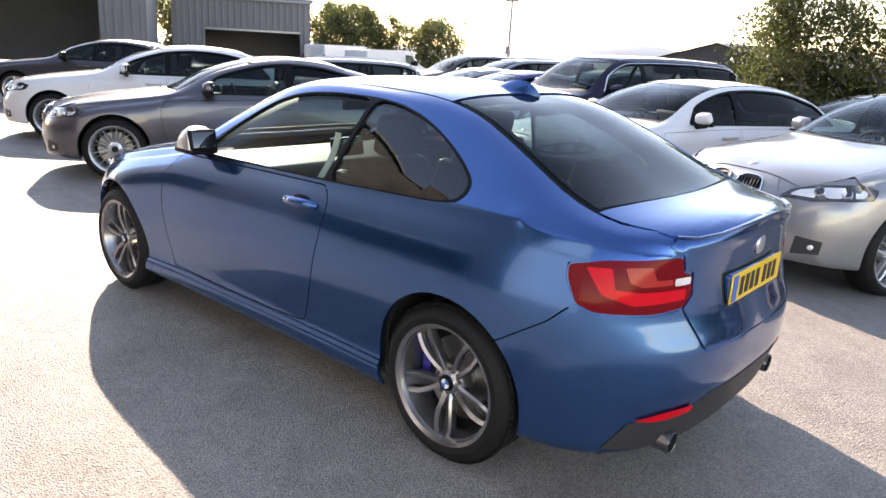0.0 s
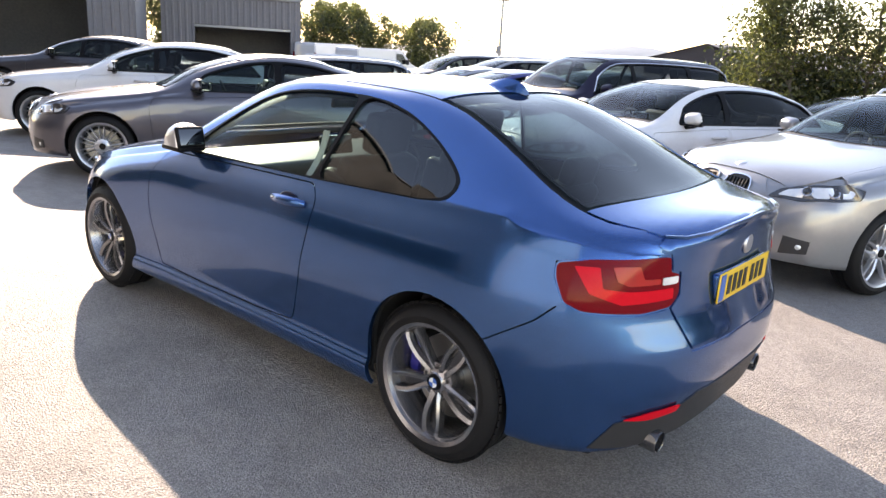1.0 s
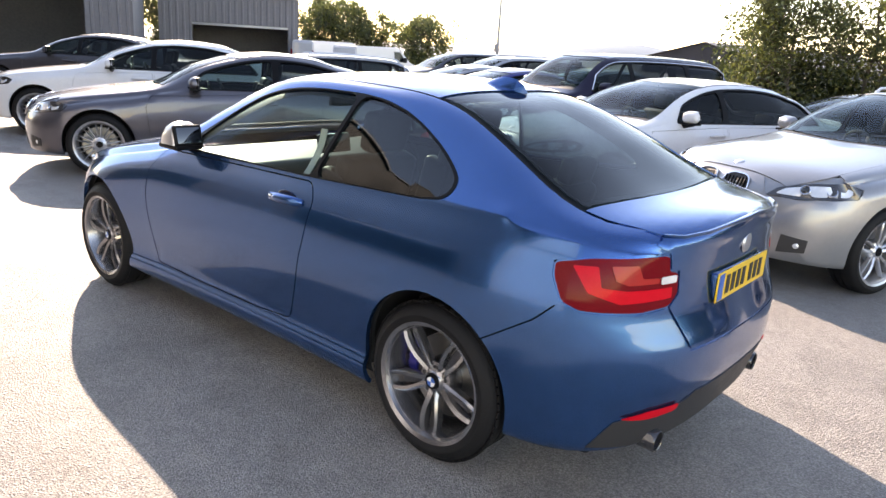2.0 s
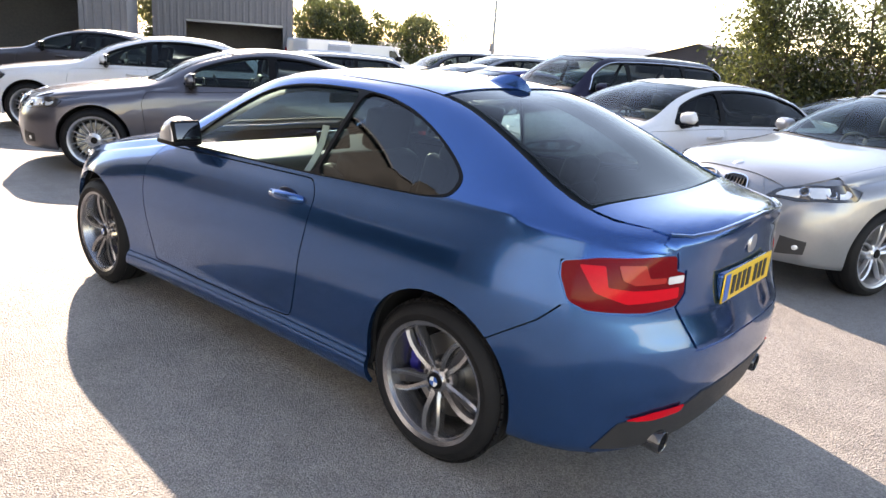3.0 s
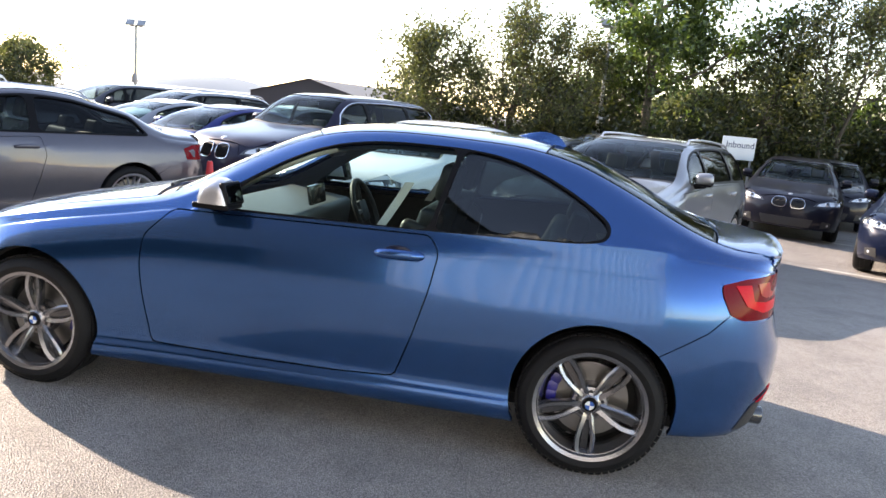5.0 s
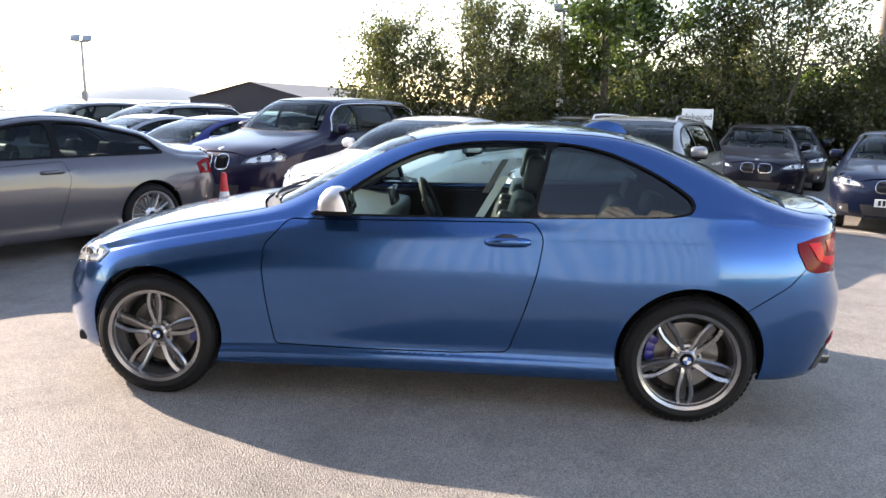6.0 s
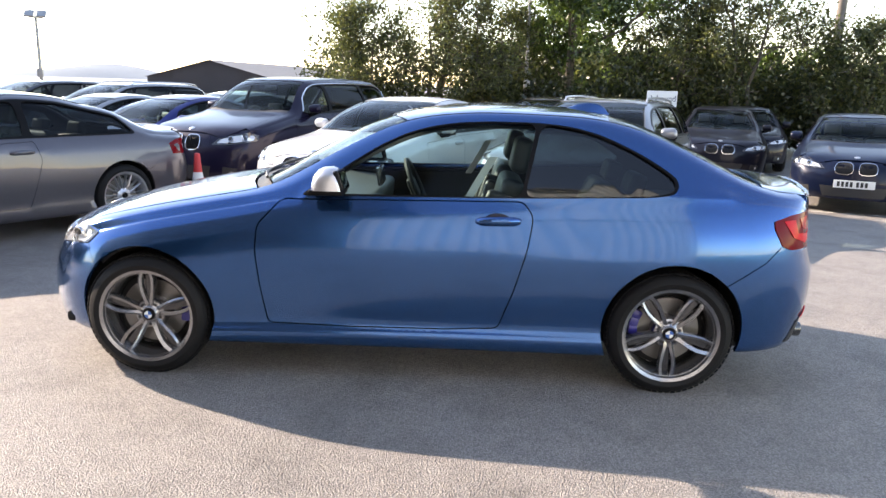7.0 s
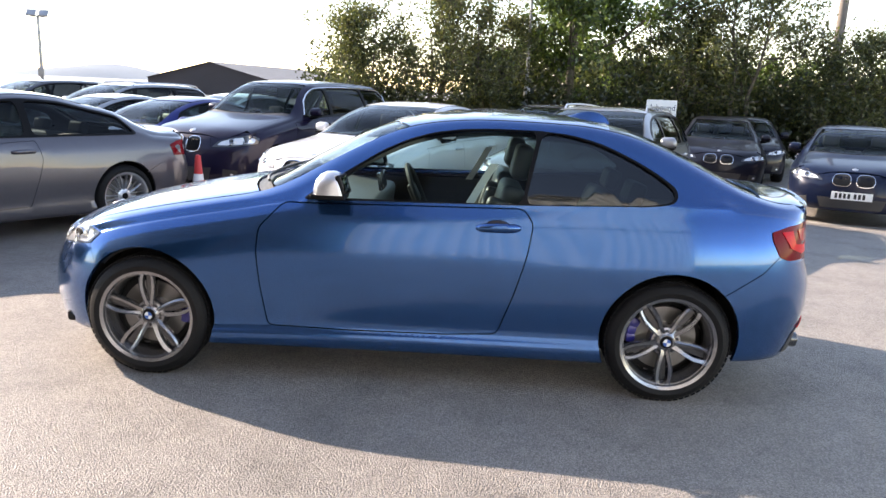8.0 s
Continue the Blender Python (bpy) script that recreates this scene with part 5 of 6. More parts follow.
# ---- parked cars ----
CARS = [
    # name, kind, paint, wheelbase, front, rear, half width, height, x, y, heading, label, extras
    ("coupe_car", "coupe", M_GREY, 2.76, 0.80, 1.02, 0.885, 1.385, -4.72, 2.26, 239.5, "grey metallic coupe with multi-spoke alloy wheels, parked", dict(wheel="multi")),
    ("saloon_car", "sedan", M_WHITE, 2.81, 0.80, 1.02, 0.90, 1.43, -7.80, 2.88, 235.3, "white saloon parked beside the grey coupe", dict(wheel="multi")),
    ("saloon_car", "sedan", M_DARKGREY, 2.81, 0.80, 1.02, 0.90, 1.43, -12.6, 4.06, 223, "dark grey saloon parked before the sheds", dict()),
    ("estate_car", "estate", M_SILVER, 2.97, 0.84, 1.10, 0.93, 1.51, 1.94, 4.93, 246.1, "silver estate car with roof rails and tinted rear windows", dict(wheel="double", rails=True)),
    ("saloon_car", "sedan", M_WHITE, 2.97, 0.84, 1.10, 0.93, 1.45, -0.64, 5.43, 248, "white executive saloon with tinted windows", dict(glass=[G_DARK] * 4)),
    ("off_roader", "suv", M_PLUM, 2.93, 0.84, 1.00, 0.965, 1.70, -2.74, 7.35, 249, "dark plum-blue off-road car with chrome window line", dict(chrome=True)),
    ("hatchback_car", "hatch", M_NAVY, 2.69, 0.77, 0.86, 0.883, 1.44, 6.68, 7.91, 244, "dark blue hatchback with a white front plate", dict(front_plate=True)),
    ("estate_car", "estate", M_BLACK, 2.81, 0.80, 1.02, 0.90, 1.43, 5.75, 11.8, 252, "black estate car parked by the hedge", dict()),
    ("hatchback_car", "hatch", M_BLACK, 2.69, 0.77, 0.86, 0.883, 1.42, 7.15, 14.1, 252, "black hatchback parked under the hedge", dict()),
    ("coupe_car", "coupe", M_BLUE2, 2.76, 0.80, 1.02, 0.885, 1.36, -4.72, 7.50, 243, "deep blue coupe parked behind the grey coupe", dict()),
    ("coupe_car", "coupe", M_SILVER, 2.76, 0.80, 1.02, 0.885, 1.33, -6.50, 8.60, 243, "silver coupe in the second row of parked cars", dict()),
    ("estate_car", "estate", M_SILVER, 2.81, 0.80, 1.02, 0.90, 1.52, -7.60, 11.4, 243, "pale silver estate car with dark windows in the second row", dict(rails=True, glass=[G_DARK] * 4)),
    ("saloon_car", "sedan", M_WHITE, 2.81, 0.80, 1.02, 0.90, 1.40, -4.9, 10.9, 243, "pale saloon behind the off-road car", dict()),
    ("estate_car", "estate", M_DARKGREY, 2.81, 0.80, 1.02, 0.90, 1.45, 1.9, 12.1, 246, "dark grey estate car beneath the trees", dict()),
    ("saloon_car", "sedan", M_DARKGREY, 2.81, 0.80, 1.02, 0.90, 1.34, 0.55, 9.6, 246, "grey saloon behind the white executive saloon", dict()),
    ("estate_car", "estate", M_SILVER, 2.81, 0.80, 1.02, 0.90, 1.36, -8.9, 6.45, 238, "silver estate car parked behind the white saloon", dict(rails=True, glass=[G_DARK] * 4)),
    ("hatchback_car", "hatch", M_DARKGREY, 2.69, 0.77, 0.86, 0.883, 1.52, -10.4, 12.9, 243, "dark hatchback beyond the parked rows", dict()),
]
for nm, kind, pt, wb, fo, ro, w, h, x, y, hd, label, extra in CARS:
    sp = car_spec(nm, kind, pt, wb, fo, ro, w, h, **{k: v for k, v in extra.items() if k in ("wheel", "glass")})
    c, hl = make_car(sp)
    if extra.get("rails"):
        for sg in (-1, 1):
            pts = []
            for xx in np.linspace(sp["wtop"] + 0.35, sp["rend"] - 0.05, 12):
                q = hl.seam(xx)
                pts.append((q[2], sg * (q[0] - 0.03), q[1] + 0.045))
            pts = [(pts[0][0] - 0.08, pts[0][1], pts[0][2] - 0.06)] + pts + [(pts[-1][0] + 0.08, pts[-1][1], pts[-1][2] - 0.07)]
            part("roof_rail", tube(bmesh.new(), pts, 0.014, 8), M_ALLOY2 if pt is M_SILVER else M_TRIM, c)
    if extra.get("chrome"):
        for sg in (-1, 1):
            pts = []
            top_pts = [p for wdw in sp["windows"] for p in wdw[1:-1]]
            for p in [sp["windows"][0][0]] + top_pts + [sp["windows"][-1][-1]]:
                hq, nq = hl.side((p[0], p[1] + 0.018))
                pts.append((hq.x, sg * (abs(hq.y) + 0.003), hq.z))
            part("chrome_strip", tube(bmesh.new(), pts, 0.011, 6), M_CHROME, c)
    if extra.get("front_plate"):
        hq, nq = hl.front((0, 0.46))
        plate(c, "number_plate", pose(hq.x - 0.012, 0, 0.45, 0, 0, 180), M_WPLATE, band=False)
    place(c, x, y, hd, sp["af"], sp["ar"], w)
    tagged(c, label, "car", "parked cars")

# ---- painted bay lines ----
M_LINE = mat("worn_white_paint", (0.62, 0.60, 0.56), 0.8, vary=0.3, scale=7, bump=0.4, bump_scale=90)
def bay_line(a, b, width=0.09):
    a, b = Vector((*a, 0)), Vector((*b, 0))
    d = (b - a).normalized()
    n = Vector((-d.y, d.x, 0)) * width / 2
    bm = bmesh.new()
    k = max(2, int((b - a).length / 0.3))
    rows = []
    for i in range(k + 1):
        p = a.lerp(b, i / k)
        rows.append([bm.verts.new((q.x, q.y, land(q.x, q.y) + 0.004)) for q in (p - n, p + n)])
    for r, q in zip(rows, rows[1:]):
        bm.faces.new((r[0], q[0], q[1], r[1]))
    tagged(part("bay_line", bm, M_LINE), "worn white painted bay line on the asphalt", "road marking", "bay lines", "structure")


bay_line((4.7, 6.6), (9.5, 4.75))
bay_line((5.6, 10.3), (10.5, 8.6))

# ---- traffic cone ----
M_ORANGE = mat("orange_red_plastic", (0.58, 0.03, 0.03), 0.5, vary=0.12, scale=15)
M_SLEEVE = mat("white_sleeve", (0.75, 0.75, 0.75), 0.4, vary=0.08, scale=15)
cone = new("traffic_cone")
bm = box((0.36, 0.36, 0.035), pose(0, 0, 0.02), 0.012)
lathe(bm, [(0.14, 0.03), (0.13, 0.06), (0.115, 0.12)], 28, "z")
part("base", bm, M_ORANGE, cone)
part("sleeve", lathe(bmesh.new(), [(0.118, 0.11), (0.049, 0.54), (0.046, 0.542)], 28, "z"), M_SLEEVE, cone)
part("tip", lathe(bmesh.new(), [(0.0495, 0.53), (0.03, 0.74), (0.02, 0.75), (0.001, 0.75)], 28, "z"), M_ORANGE, cone)
cone.location = (-2.74, 3.6, land(-2.74, 3.6))
tagged(cone, "red and white plastic traffic cone before the off-road car", "traffic cone")

# ---- floodlight pole ----
M_POLE = mat("galvanised_steel", (0.34, 0.35, 0.36), 0.45, 0.6, vary=0.12, scale=6)
def flood_pole(x, y, h, turn, label):
    p = new("street_lamp")
    part("pole", tube(bmesh.new(), [(0, 0, 0), (0, 0, h * 0.5), (0, 0, h)], [0.07, 0.055, 0.045], 12), M_POLE, p)
    part("crossbar", tube(bmesh.new(), [(-0.22, 0, h), (0, 0, h + 0.02), (0.22, 0, h)], 0.03, 8), M_POLE, p)
    for sx in (-0.19, 0.19):
        part("floodlight", box((0.30, 0.34, 0.07), pose(sx, -0.05, h + 0.12, 38), 0.02), M_POLE, p)
    part("control_box", box((0.18, 0.16, 0.3), pose(0, -0.1, 1.6), 0.02), M_POLE, p)
    p.matrix_world = pose(x, y, 0, 0, 0, turn)
    return tagged(p, label, "street lamp")


flood_pole(-14.8, 21.0, 3.45, 20, "galvanised pole with two floodlights")
flood_pole(1.95, 18.40, 4.31, 10, "floodlight pole standing in front of the trees")
post = part("telegraph_pole", tube(bmesh.new(), [(0, 0, 0), (0.02, 0, 4), (0.05, 0, 9)], [0.16, 0.14, 0.11], 12), mat("weathered_pole_wood", (0.22, 0.19, 0.165), 0.85, vary=0.25, scale=3, bump=0.5, bump_scale=40))
post.location = (11.5, 19.2, -0.2)
tagged(post, "weathered wooden telegraph pole among the trees", "pole")

# ---- sign ----
sign = new("sign_board")
M_SIGN = mat("white_sign", (0.72, 0.74, 0.76), 0.5, vary=0.06, scale=4)
part("panel", box((0.86, 0.03, 0.56), pose(0, 0, 1.58), 0.01), M_SIGN, sign)
for sx in (-0.37, 0.37):
    part("post", tube(bmesh.new(), [(sx, 0.03, 0), (sx, 0.03, 1.84)], 0.03, 8), M_POLE, sign)
cu = bpy.data.curves.new("lettering", "FONT")
cu.body = "Inbound"
cu.size = 0.22
cu.align_x, cu.align_y = "CENTER", "CENTER"
cu.extrude = 0.002
tmp = bpy.data.objects.new("tmp", cu)
scene.collection.objects.link(tmp)
me = bpy.data.meshes.new_from_object(tmp.evaluated_get(bpy.context.evaluated_depsgraph_get()))
bpy.data.objects.remove(tmp)
me.transform(pose(0.03, -0.018, 1.66, 90))
me.materials.clear()
part("lettering", me, mat("navy_lettering", (0.03, 0.05, 0.12), 0.5, vary=0.05, scale=9), sign)
sign.matrix_world = pose(5.25, 15.0, -0.31, 0, 0, 14)
tagged(sign, "white sign board on posts with dark lettering", "sign")


# ---- buildings ----
M_CLAD = mat("grey_cladding", (0.15, 0.15, 0.165), 0.6, vary=0.12, scale=0.5)
M_CLADDARK = mat("dark_cladding", (0.014, 0.016, 0.020), 0.7, vary=0.15, scale=0.5)
M_CLADLIGHT = mat("pale_cladding", (0.62, 0.62, 0.60), 0.5, vary=0.10, scale=0.4)
M_ROOFSHEET = mat("roof_sheets", (0.19, 0.185, 0.185), 0.7, vary=0.15, scale=0.4)
M_INSIDE = mat("shed_inside", (0.13, 0.13, 0.135), 0.9, vary=0.2, scale=0.7)


def ribbed(bm, length, z0, z1, m, pitch=0.3, depth=0.04, rise=0.0):
    """A sheet of box-profile cladding, standing along x, ribs towards -y; rise: how much higher its top is at x = 0."""
    prof, x = [], 0.0
    while x < length:
        for dx, d in ((0, 0), (pitch * 0.55, 0), (pitch * 0.65, depth), (pitch * 0.9, depth)):
            prof.append((min(x + dx, length), -d))
        x += pitch
    prof.append((length, 0))
    a = [bm.verts.new(m @ Vector((x, y, z0))) for x, y in prof]
    b = [bm.verts.new(m @ Vector((x, y, z1 + rise * (1 - x / length)))) for x, y in prof]
    for i in range(len(prof) - 1):
        bm.faces.new((a[i], a[i + 1], b[i + 1], b[i]))
    return bm


def shed(x, y, turn, length, depth, z_door, height, wall_mat, label, opens=(), rib=0.04, rise=0.0):
    """A flat-fronted shed, its front along x at the origin facing -y; opens: (from, to) doorways."""
    s = new("shed")
    part("fascia", ribbed(bmesh.new(), length, z_door, height, Matrix(), 0.3, rib, rise), wall_mat, s)
    xs = sorted([0.0, length] + [v for o in opens for v in o])
    for a, b in zip(xs[0::2], xs[1::2]):
        if b - a > 0.05:
            part("front_wall", ribbed(bmesh.new(), b - a, 0, z_door - 0.002, pose(a, 0.0, 0), 0.3, rib), wall_mat, s)
    part("rear_wall", box((length, 0.12, height), pose(length / 2, depth, height / 2), 0), M_INSIDE, s)
    for sx in (0.06, length - 0.06):
        part("end_wall", box((0.12, depth - 0.14, height - 0.05), pose(sx, depth / 2, height / 2 - 0.02), 0), wall_mat, s)
    part("roof", box((length + 0.3, depth + 0.2, 0.12), pose(length / 2, depth / 2, height + 0.06), 0.02), M_ROOFSHEET, s)
    part("gutter", tube(bmesh.new(), [(0, -0.1, height + rise - 0.05), (length, -0.1, height - 0.05)], 0.07, 8), M_POLE, s)
    for o in opens:
        part("lintel", box((o[1] - o[0], 0.1, 0.12), pose((o[0] + o[1]) / 2, 0.1, z_door - 0.08), 0.01), M_POLE, s)
    s.matrix_world = pose(x, y, 0, 0, 0, turn)
    return tagged(s, label, "shed")


shed(-30.6, 15.3, 55, 6.5, 4, 1.95, 3.35, M_CLAD, "grey corrugated workshop with a wide open front", ((1.5, 6.0),))
shed(-31.8, -3.2, 60, 16.0, 8, 4.2, 6.2, M_CLAD, "dark clad workshop building with open bays", ((1.0, 7.0), (8.0, 14.4)))
shed(4.7, -9.0, 180, 6.3, 12, 3.2, 5.4, M_CLADLIGHT, "pale ribbed showroom building facing the yard", (), 0.018, 8.5)
# unseen wing, added to keep reflections in the coupe's flank and windows dark
shed(-1.7, -9.3, 180, 26, 12, 3.2, 12.0, M_CLADDARK, "dark clad showroom wing with tall openings", ((2.0, 8.0), (12.0, 18.0)), 0.0015)

# barn beyond the hedge
barn = new("barn")
M_BARNWALL = mat("barn_boards", (0.075, 0.07, 0.085), 0.8, vary=0.15, scale=0.6)
bw, bl2, e0, r0 = 17.0, 38.0, 1.75, 3.75
for yy in (0.0, bl2):
    bm = bmesh.new()
    v = [bm.verts.new((sx, yy, z)) for sx, z in ((-bw / 2, 0), (bw / 2, 0), (bw / 2, e0), (0, r0 - 0.05), (-bw / 2, e0))]
    f = bm.faces.new(v)
    bmesh.ops.solidify(bm, geom=[f], thickness=0.15)
    part("gable_wall", bm, M_BARNWALL, barn)
for sg in (-1, 1):
    part("side_wall", box((0.2, bl2 - 0.1, e0 - 0.05), pose(sg * (bw / 2 - 0.1), bl2 / 2, e0 / 2), 0), M_BARNWALL, barn)
    bm = bmesh.new()
    n = 120
    ridge, eave = [], []
    for k in range(n + 1):
        yy, zz = -0.4 + (bl2 + 0.8) * k / n, 0.05 if k % 4 in (1, 2) else 0.0
        ridge.append(bm.verts.new((0, yy, r0 + zz)))
        eave.append(bm.verts.new((sg * (bw / 2 + 0.3), yy, e0 - 0.1 + zz)))
    for k in range(n):
        q = (ridge[k], ridge[k + 1], eave[k + 1], eave[k])
        bm.faces.new(q if sg < 0 else q[::-1])
    part("roof_slope", bm, M_ROOFSHEET, barn)
barn.matrix_world = pose(-30.3, 81.0, 0, 0, 0, -12)
tagged(barn, "dark boarded barn with a grey sheet roof", "barn")

# van
def van(x, y, heading, label):
    v = new("van")
    bm = bmesh.new()
    prof = [(-2.45, 0.30), (-2.48, 0.70), (-2.35, 1.02), (-1.75, 1.22), (-1.05, 1.86), (-0.75, 1.96), (2.35, 1.95), (2.45, 1.85), (2.48, 0.35), (2.2, 0.28), (-2.2, 0.25)]
    a = [bm.verts.new((px, -0.93 + (0.12 if pz > 1.6 else 0.02), pz)) for px, pz in prof]
    b = [bm.verts.new((px, 0.93 - (0.12 if pz > 1.6 else 0.02), pz)) for px, pz in prof]
    bm.faces.new(a)
    bm.faces.new(b[::-1])
    for i in range(len(prof)):
        j = (i + 1) % len(prof)
        bm.faces.new((a[j], a[i], b[i], b[j]))
    bmesh.ops.recalc_face_normals(bm, faces=bm.faces)
    bmesh.ops.bevel(bm, geom=list(bm.edges), offset=0.05, segments=3, affect="EDGES")
    part("body", bm, M_WHITE, v)
    for sg in (-1, 1):
        bm = bmesh.new()
        pts = [(-1.45, 1.22), (-0.95, 1.72), (-0.45, 1.74), (-0.45, 1.2)]
        f = bm.faces.new([bm.verts.new((px, sg * (0.925 - (0.05 if pz > 1.5 else 0)), pz)) for px, pz in (pts if sg < 0 else pts[::-1])])
        bmesh.ops.solidify(bm, geom=[f], thickness=-0.02)
        part("cab_window", bm, M_SCREEN, v)
        part("rubbing_strip", box((3.6, 0.03, 0.09), pose(0.0, sg * 0.925, 0.62), 0.01), M_PLASTIC, v)
        part("tail_lamp", box((0.06, 0.12, 0.55), pose(2.46, sg * 0.82, 1.15), 0.02), M_RED, v)
        part("door_mirror", box((0.12, 0.2, 0.26), pose(-1.2, sg * 1.03, 1.32), 0.04), M_PLASTIC, v)
    bm = bmesh.new()
    f = bm.faces.new([bm.verts.new(p) for p in ((-1.78, -0.8, 1.24), (-1.78, 0.8, 1.24), (-1.1, 0.74, 1.86), (-1.1, -0.74, 1.86))])
    bmesh.ops.solidify(bm, geom=[f], thickness=0.02)
    bm.transform(Matrix.Translation((-0.02, 0, 0.01)))
    part("windscreen", bm, M_SCREEN, v)
    for wx in (-1.55, 1.5):
        for sg in (-1, 1):
            w = make_wheel(v, 0.33, 0.21, "five", M_ALLOY2, 0, False)
            w.location = (wx, sg * 0.80, 0.33)
            if sg > 0:
                w.rotation_euler = (0, 0, math.pi)
    v.matrix_world = pose(x, y, land(x, y), 0, 0, heading - 180) @ Matrix.Scale(0.88, 4)
    return tagged(v, label, "van", "white vans")


van(-22.4, 21.7, 94, "white panel van with dark rubbing strip")
van(-26.2, 22.3, 96, "white panel van parked beyond its twin")

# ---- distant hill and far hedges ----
# distance haze is put into the hill's blue-grey base colour
M_HILL = mat("haze_painted_hill", (0.17, 0.215, 0.26), 1.0, vary=0.06, scale=0.01)
bm = bmesh.new()
nx, ny = 48, 14
grid_v = []
for i in range(nx + 1):
    row = []
    for j in range(ny + 1):
        u, v = i / nx * 2 - 1, j / ny * 2 - 1
        hgt = 23 * math.exp(-(u * 4.6) ** 2) * max(0, 1 - v * v) + 4 * noise.noise((u * 4, v * 3, 0.3)) * max(0, 1 - v * v)
        row.append(bm.verts.new((u * 420, v * 160, hgt - 3)))
    grid_v.append(row)
for i in range(nx):
    for j in range(ny):
        bm.faces.new((grid_v[i][j], grid_v[i + 1][j], grid_v[i + 1][j + 1], grid_v[i][j + 1]))
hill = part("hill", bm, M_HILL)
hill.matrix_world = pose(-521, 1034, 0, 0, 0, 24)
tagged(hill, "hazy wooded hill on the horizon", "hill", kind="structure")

# ---- trees and hedge ----
def leaf_material(name, dark, light):
    m = bpy.data.materials.new(name)
    m.use_nodes = True
    n, l = m.node_tree.nodes, m.node_tree.links
    n.remove(n["Principled BSDF"])
    ge = n.new("ShaderNodeNewGeometry")
    mx = n.new("ShaderNodeMix")
    mx.data_type = "RGBA"
    mx.inputs["A"].default_value = (*dark, 1)
    mx.inputs["B"].default_value = (*light, 1)
    l.new(ge.outputs["Random Per Island"], mx.inputs["Factor"])
    d, t, g = n.new("ShaderNodeBsdfDiffuse"), n.new("ShaderNodeBsdfTranslucent"), n.new("ShaderNodeBsdfGlossy")
    g.inputs["Roughness"].default_value = 0.35
    l.new(mx.outputs["Result"], d.inputs["Color"])
    l.new(mx.outputs["Result"], t.inputs["Color"])
    a, b = n.new("ShaderNodeMixShader"), n.new("ShaderNodeMixShader")
    a.inputs[0].default_value = 0.55
    b.inputs[0].default_value = 0.06
    l.new(d.outputs[0], a.inputs[1])
    l.new(t.outputs[0], a.inputs[2])
    l.new(a.outputs[0], b.inputs[1])
    l.new(g.outputs[0], b.inputs[2])
    l.new(b.outputs[0], n["Material Output"].inputs["Surface"])
    return m


M_LEAF = leaf_material("hawthorn_leaves", (0.032, 0.05, 0.015), (0.16, 0.17, 0.042))
# leaf colours darkened to stand in for the shade inside the dense hedge
M_LEAFSHADE = leaf_material("shade_painted_leaves", (0.018, 0.028, 0.010), (0.06, 0.075, 0.022))
M_LEAF2 = leaf_material("oak_leaves", (0.03, 0.06, 0.012), (0.14, 0.21, 0.035))
M_BARK = mat("bark", (0.10, 0.085, 0.065), 0.9, vary=0.3, scale=3, bump=0.6, bump_scale=30)


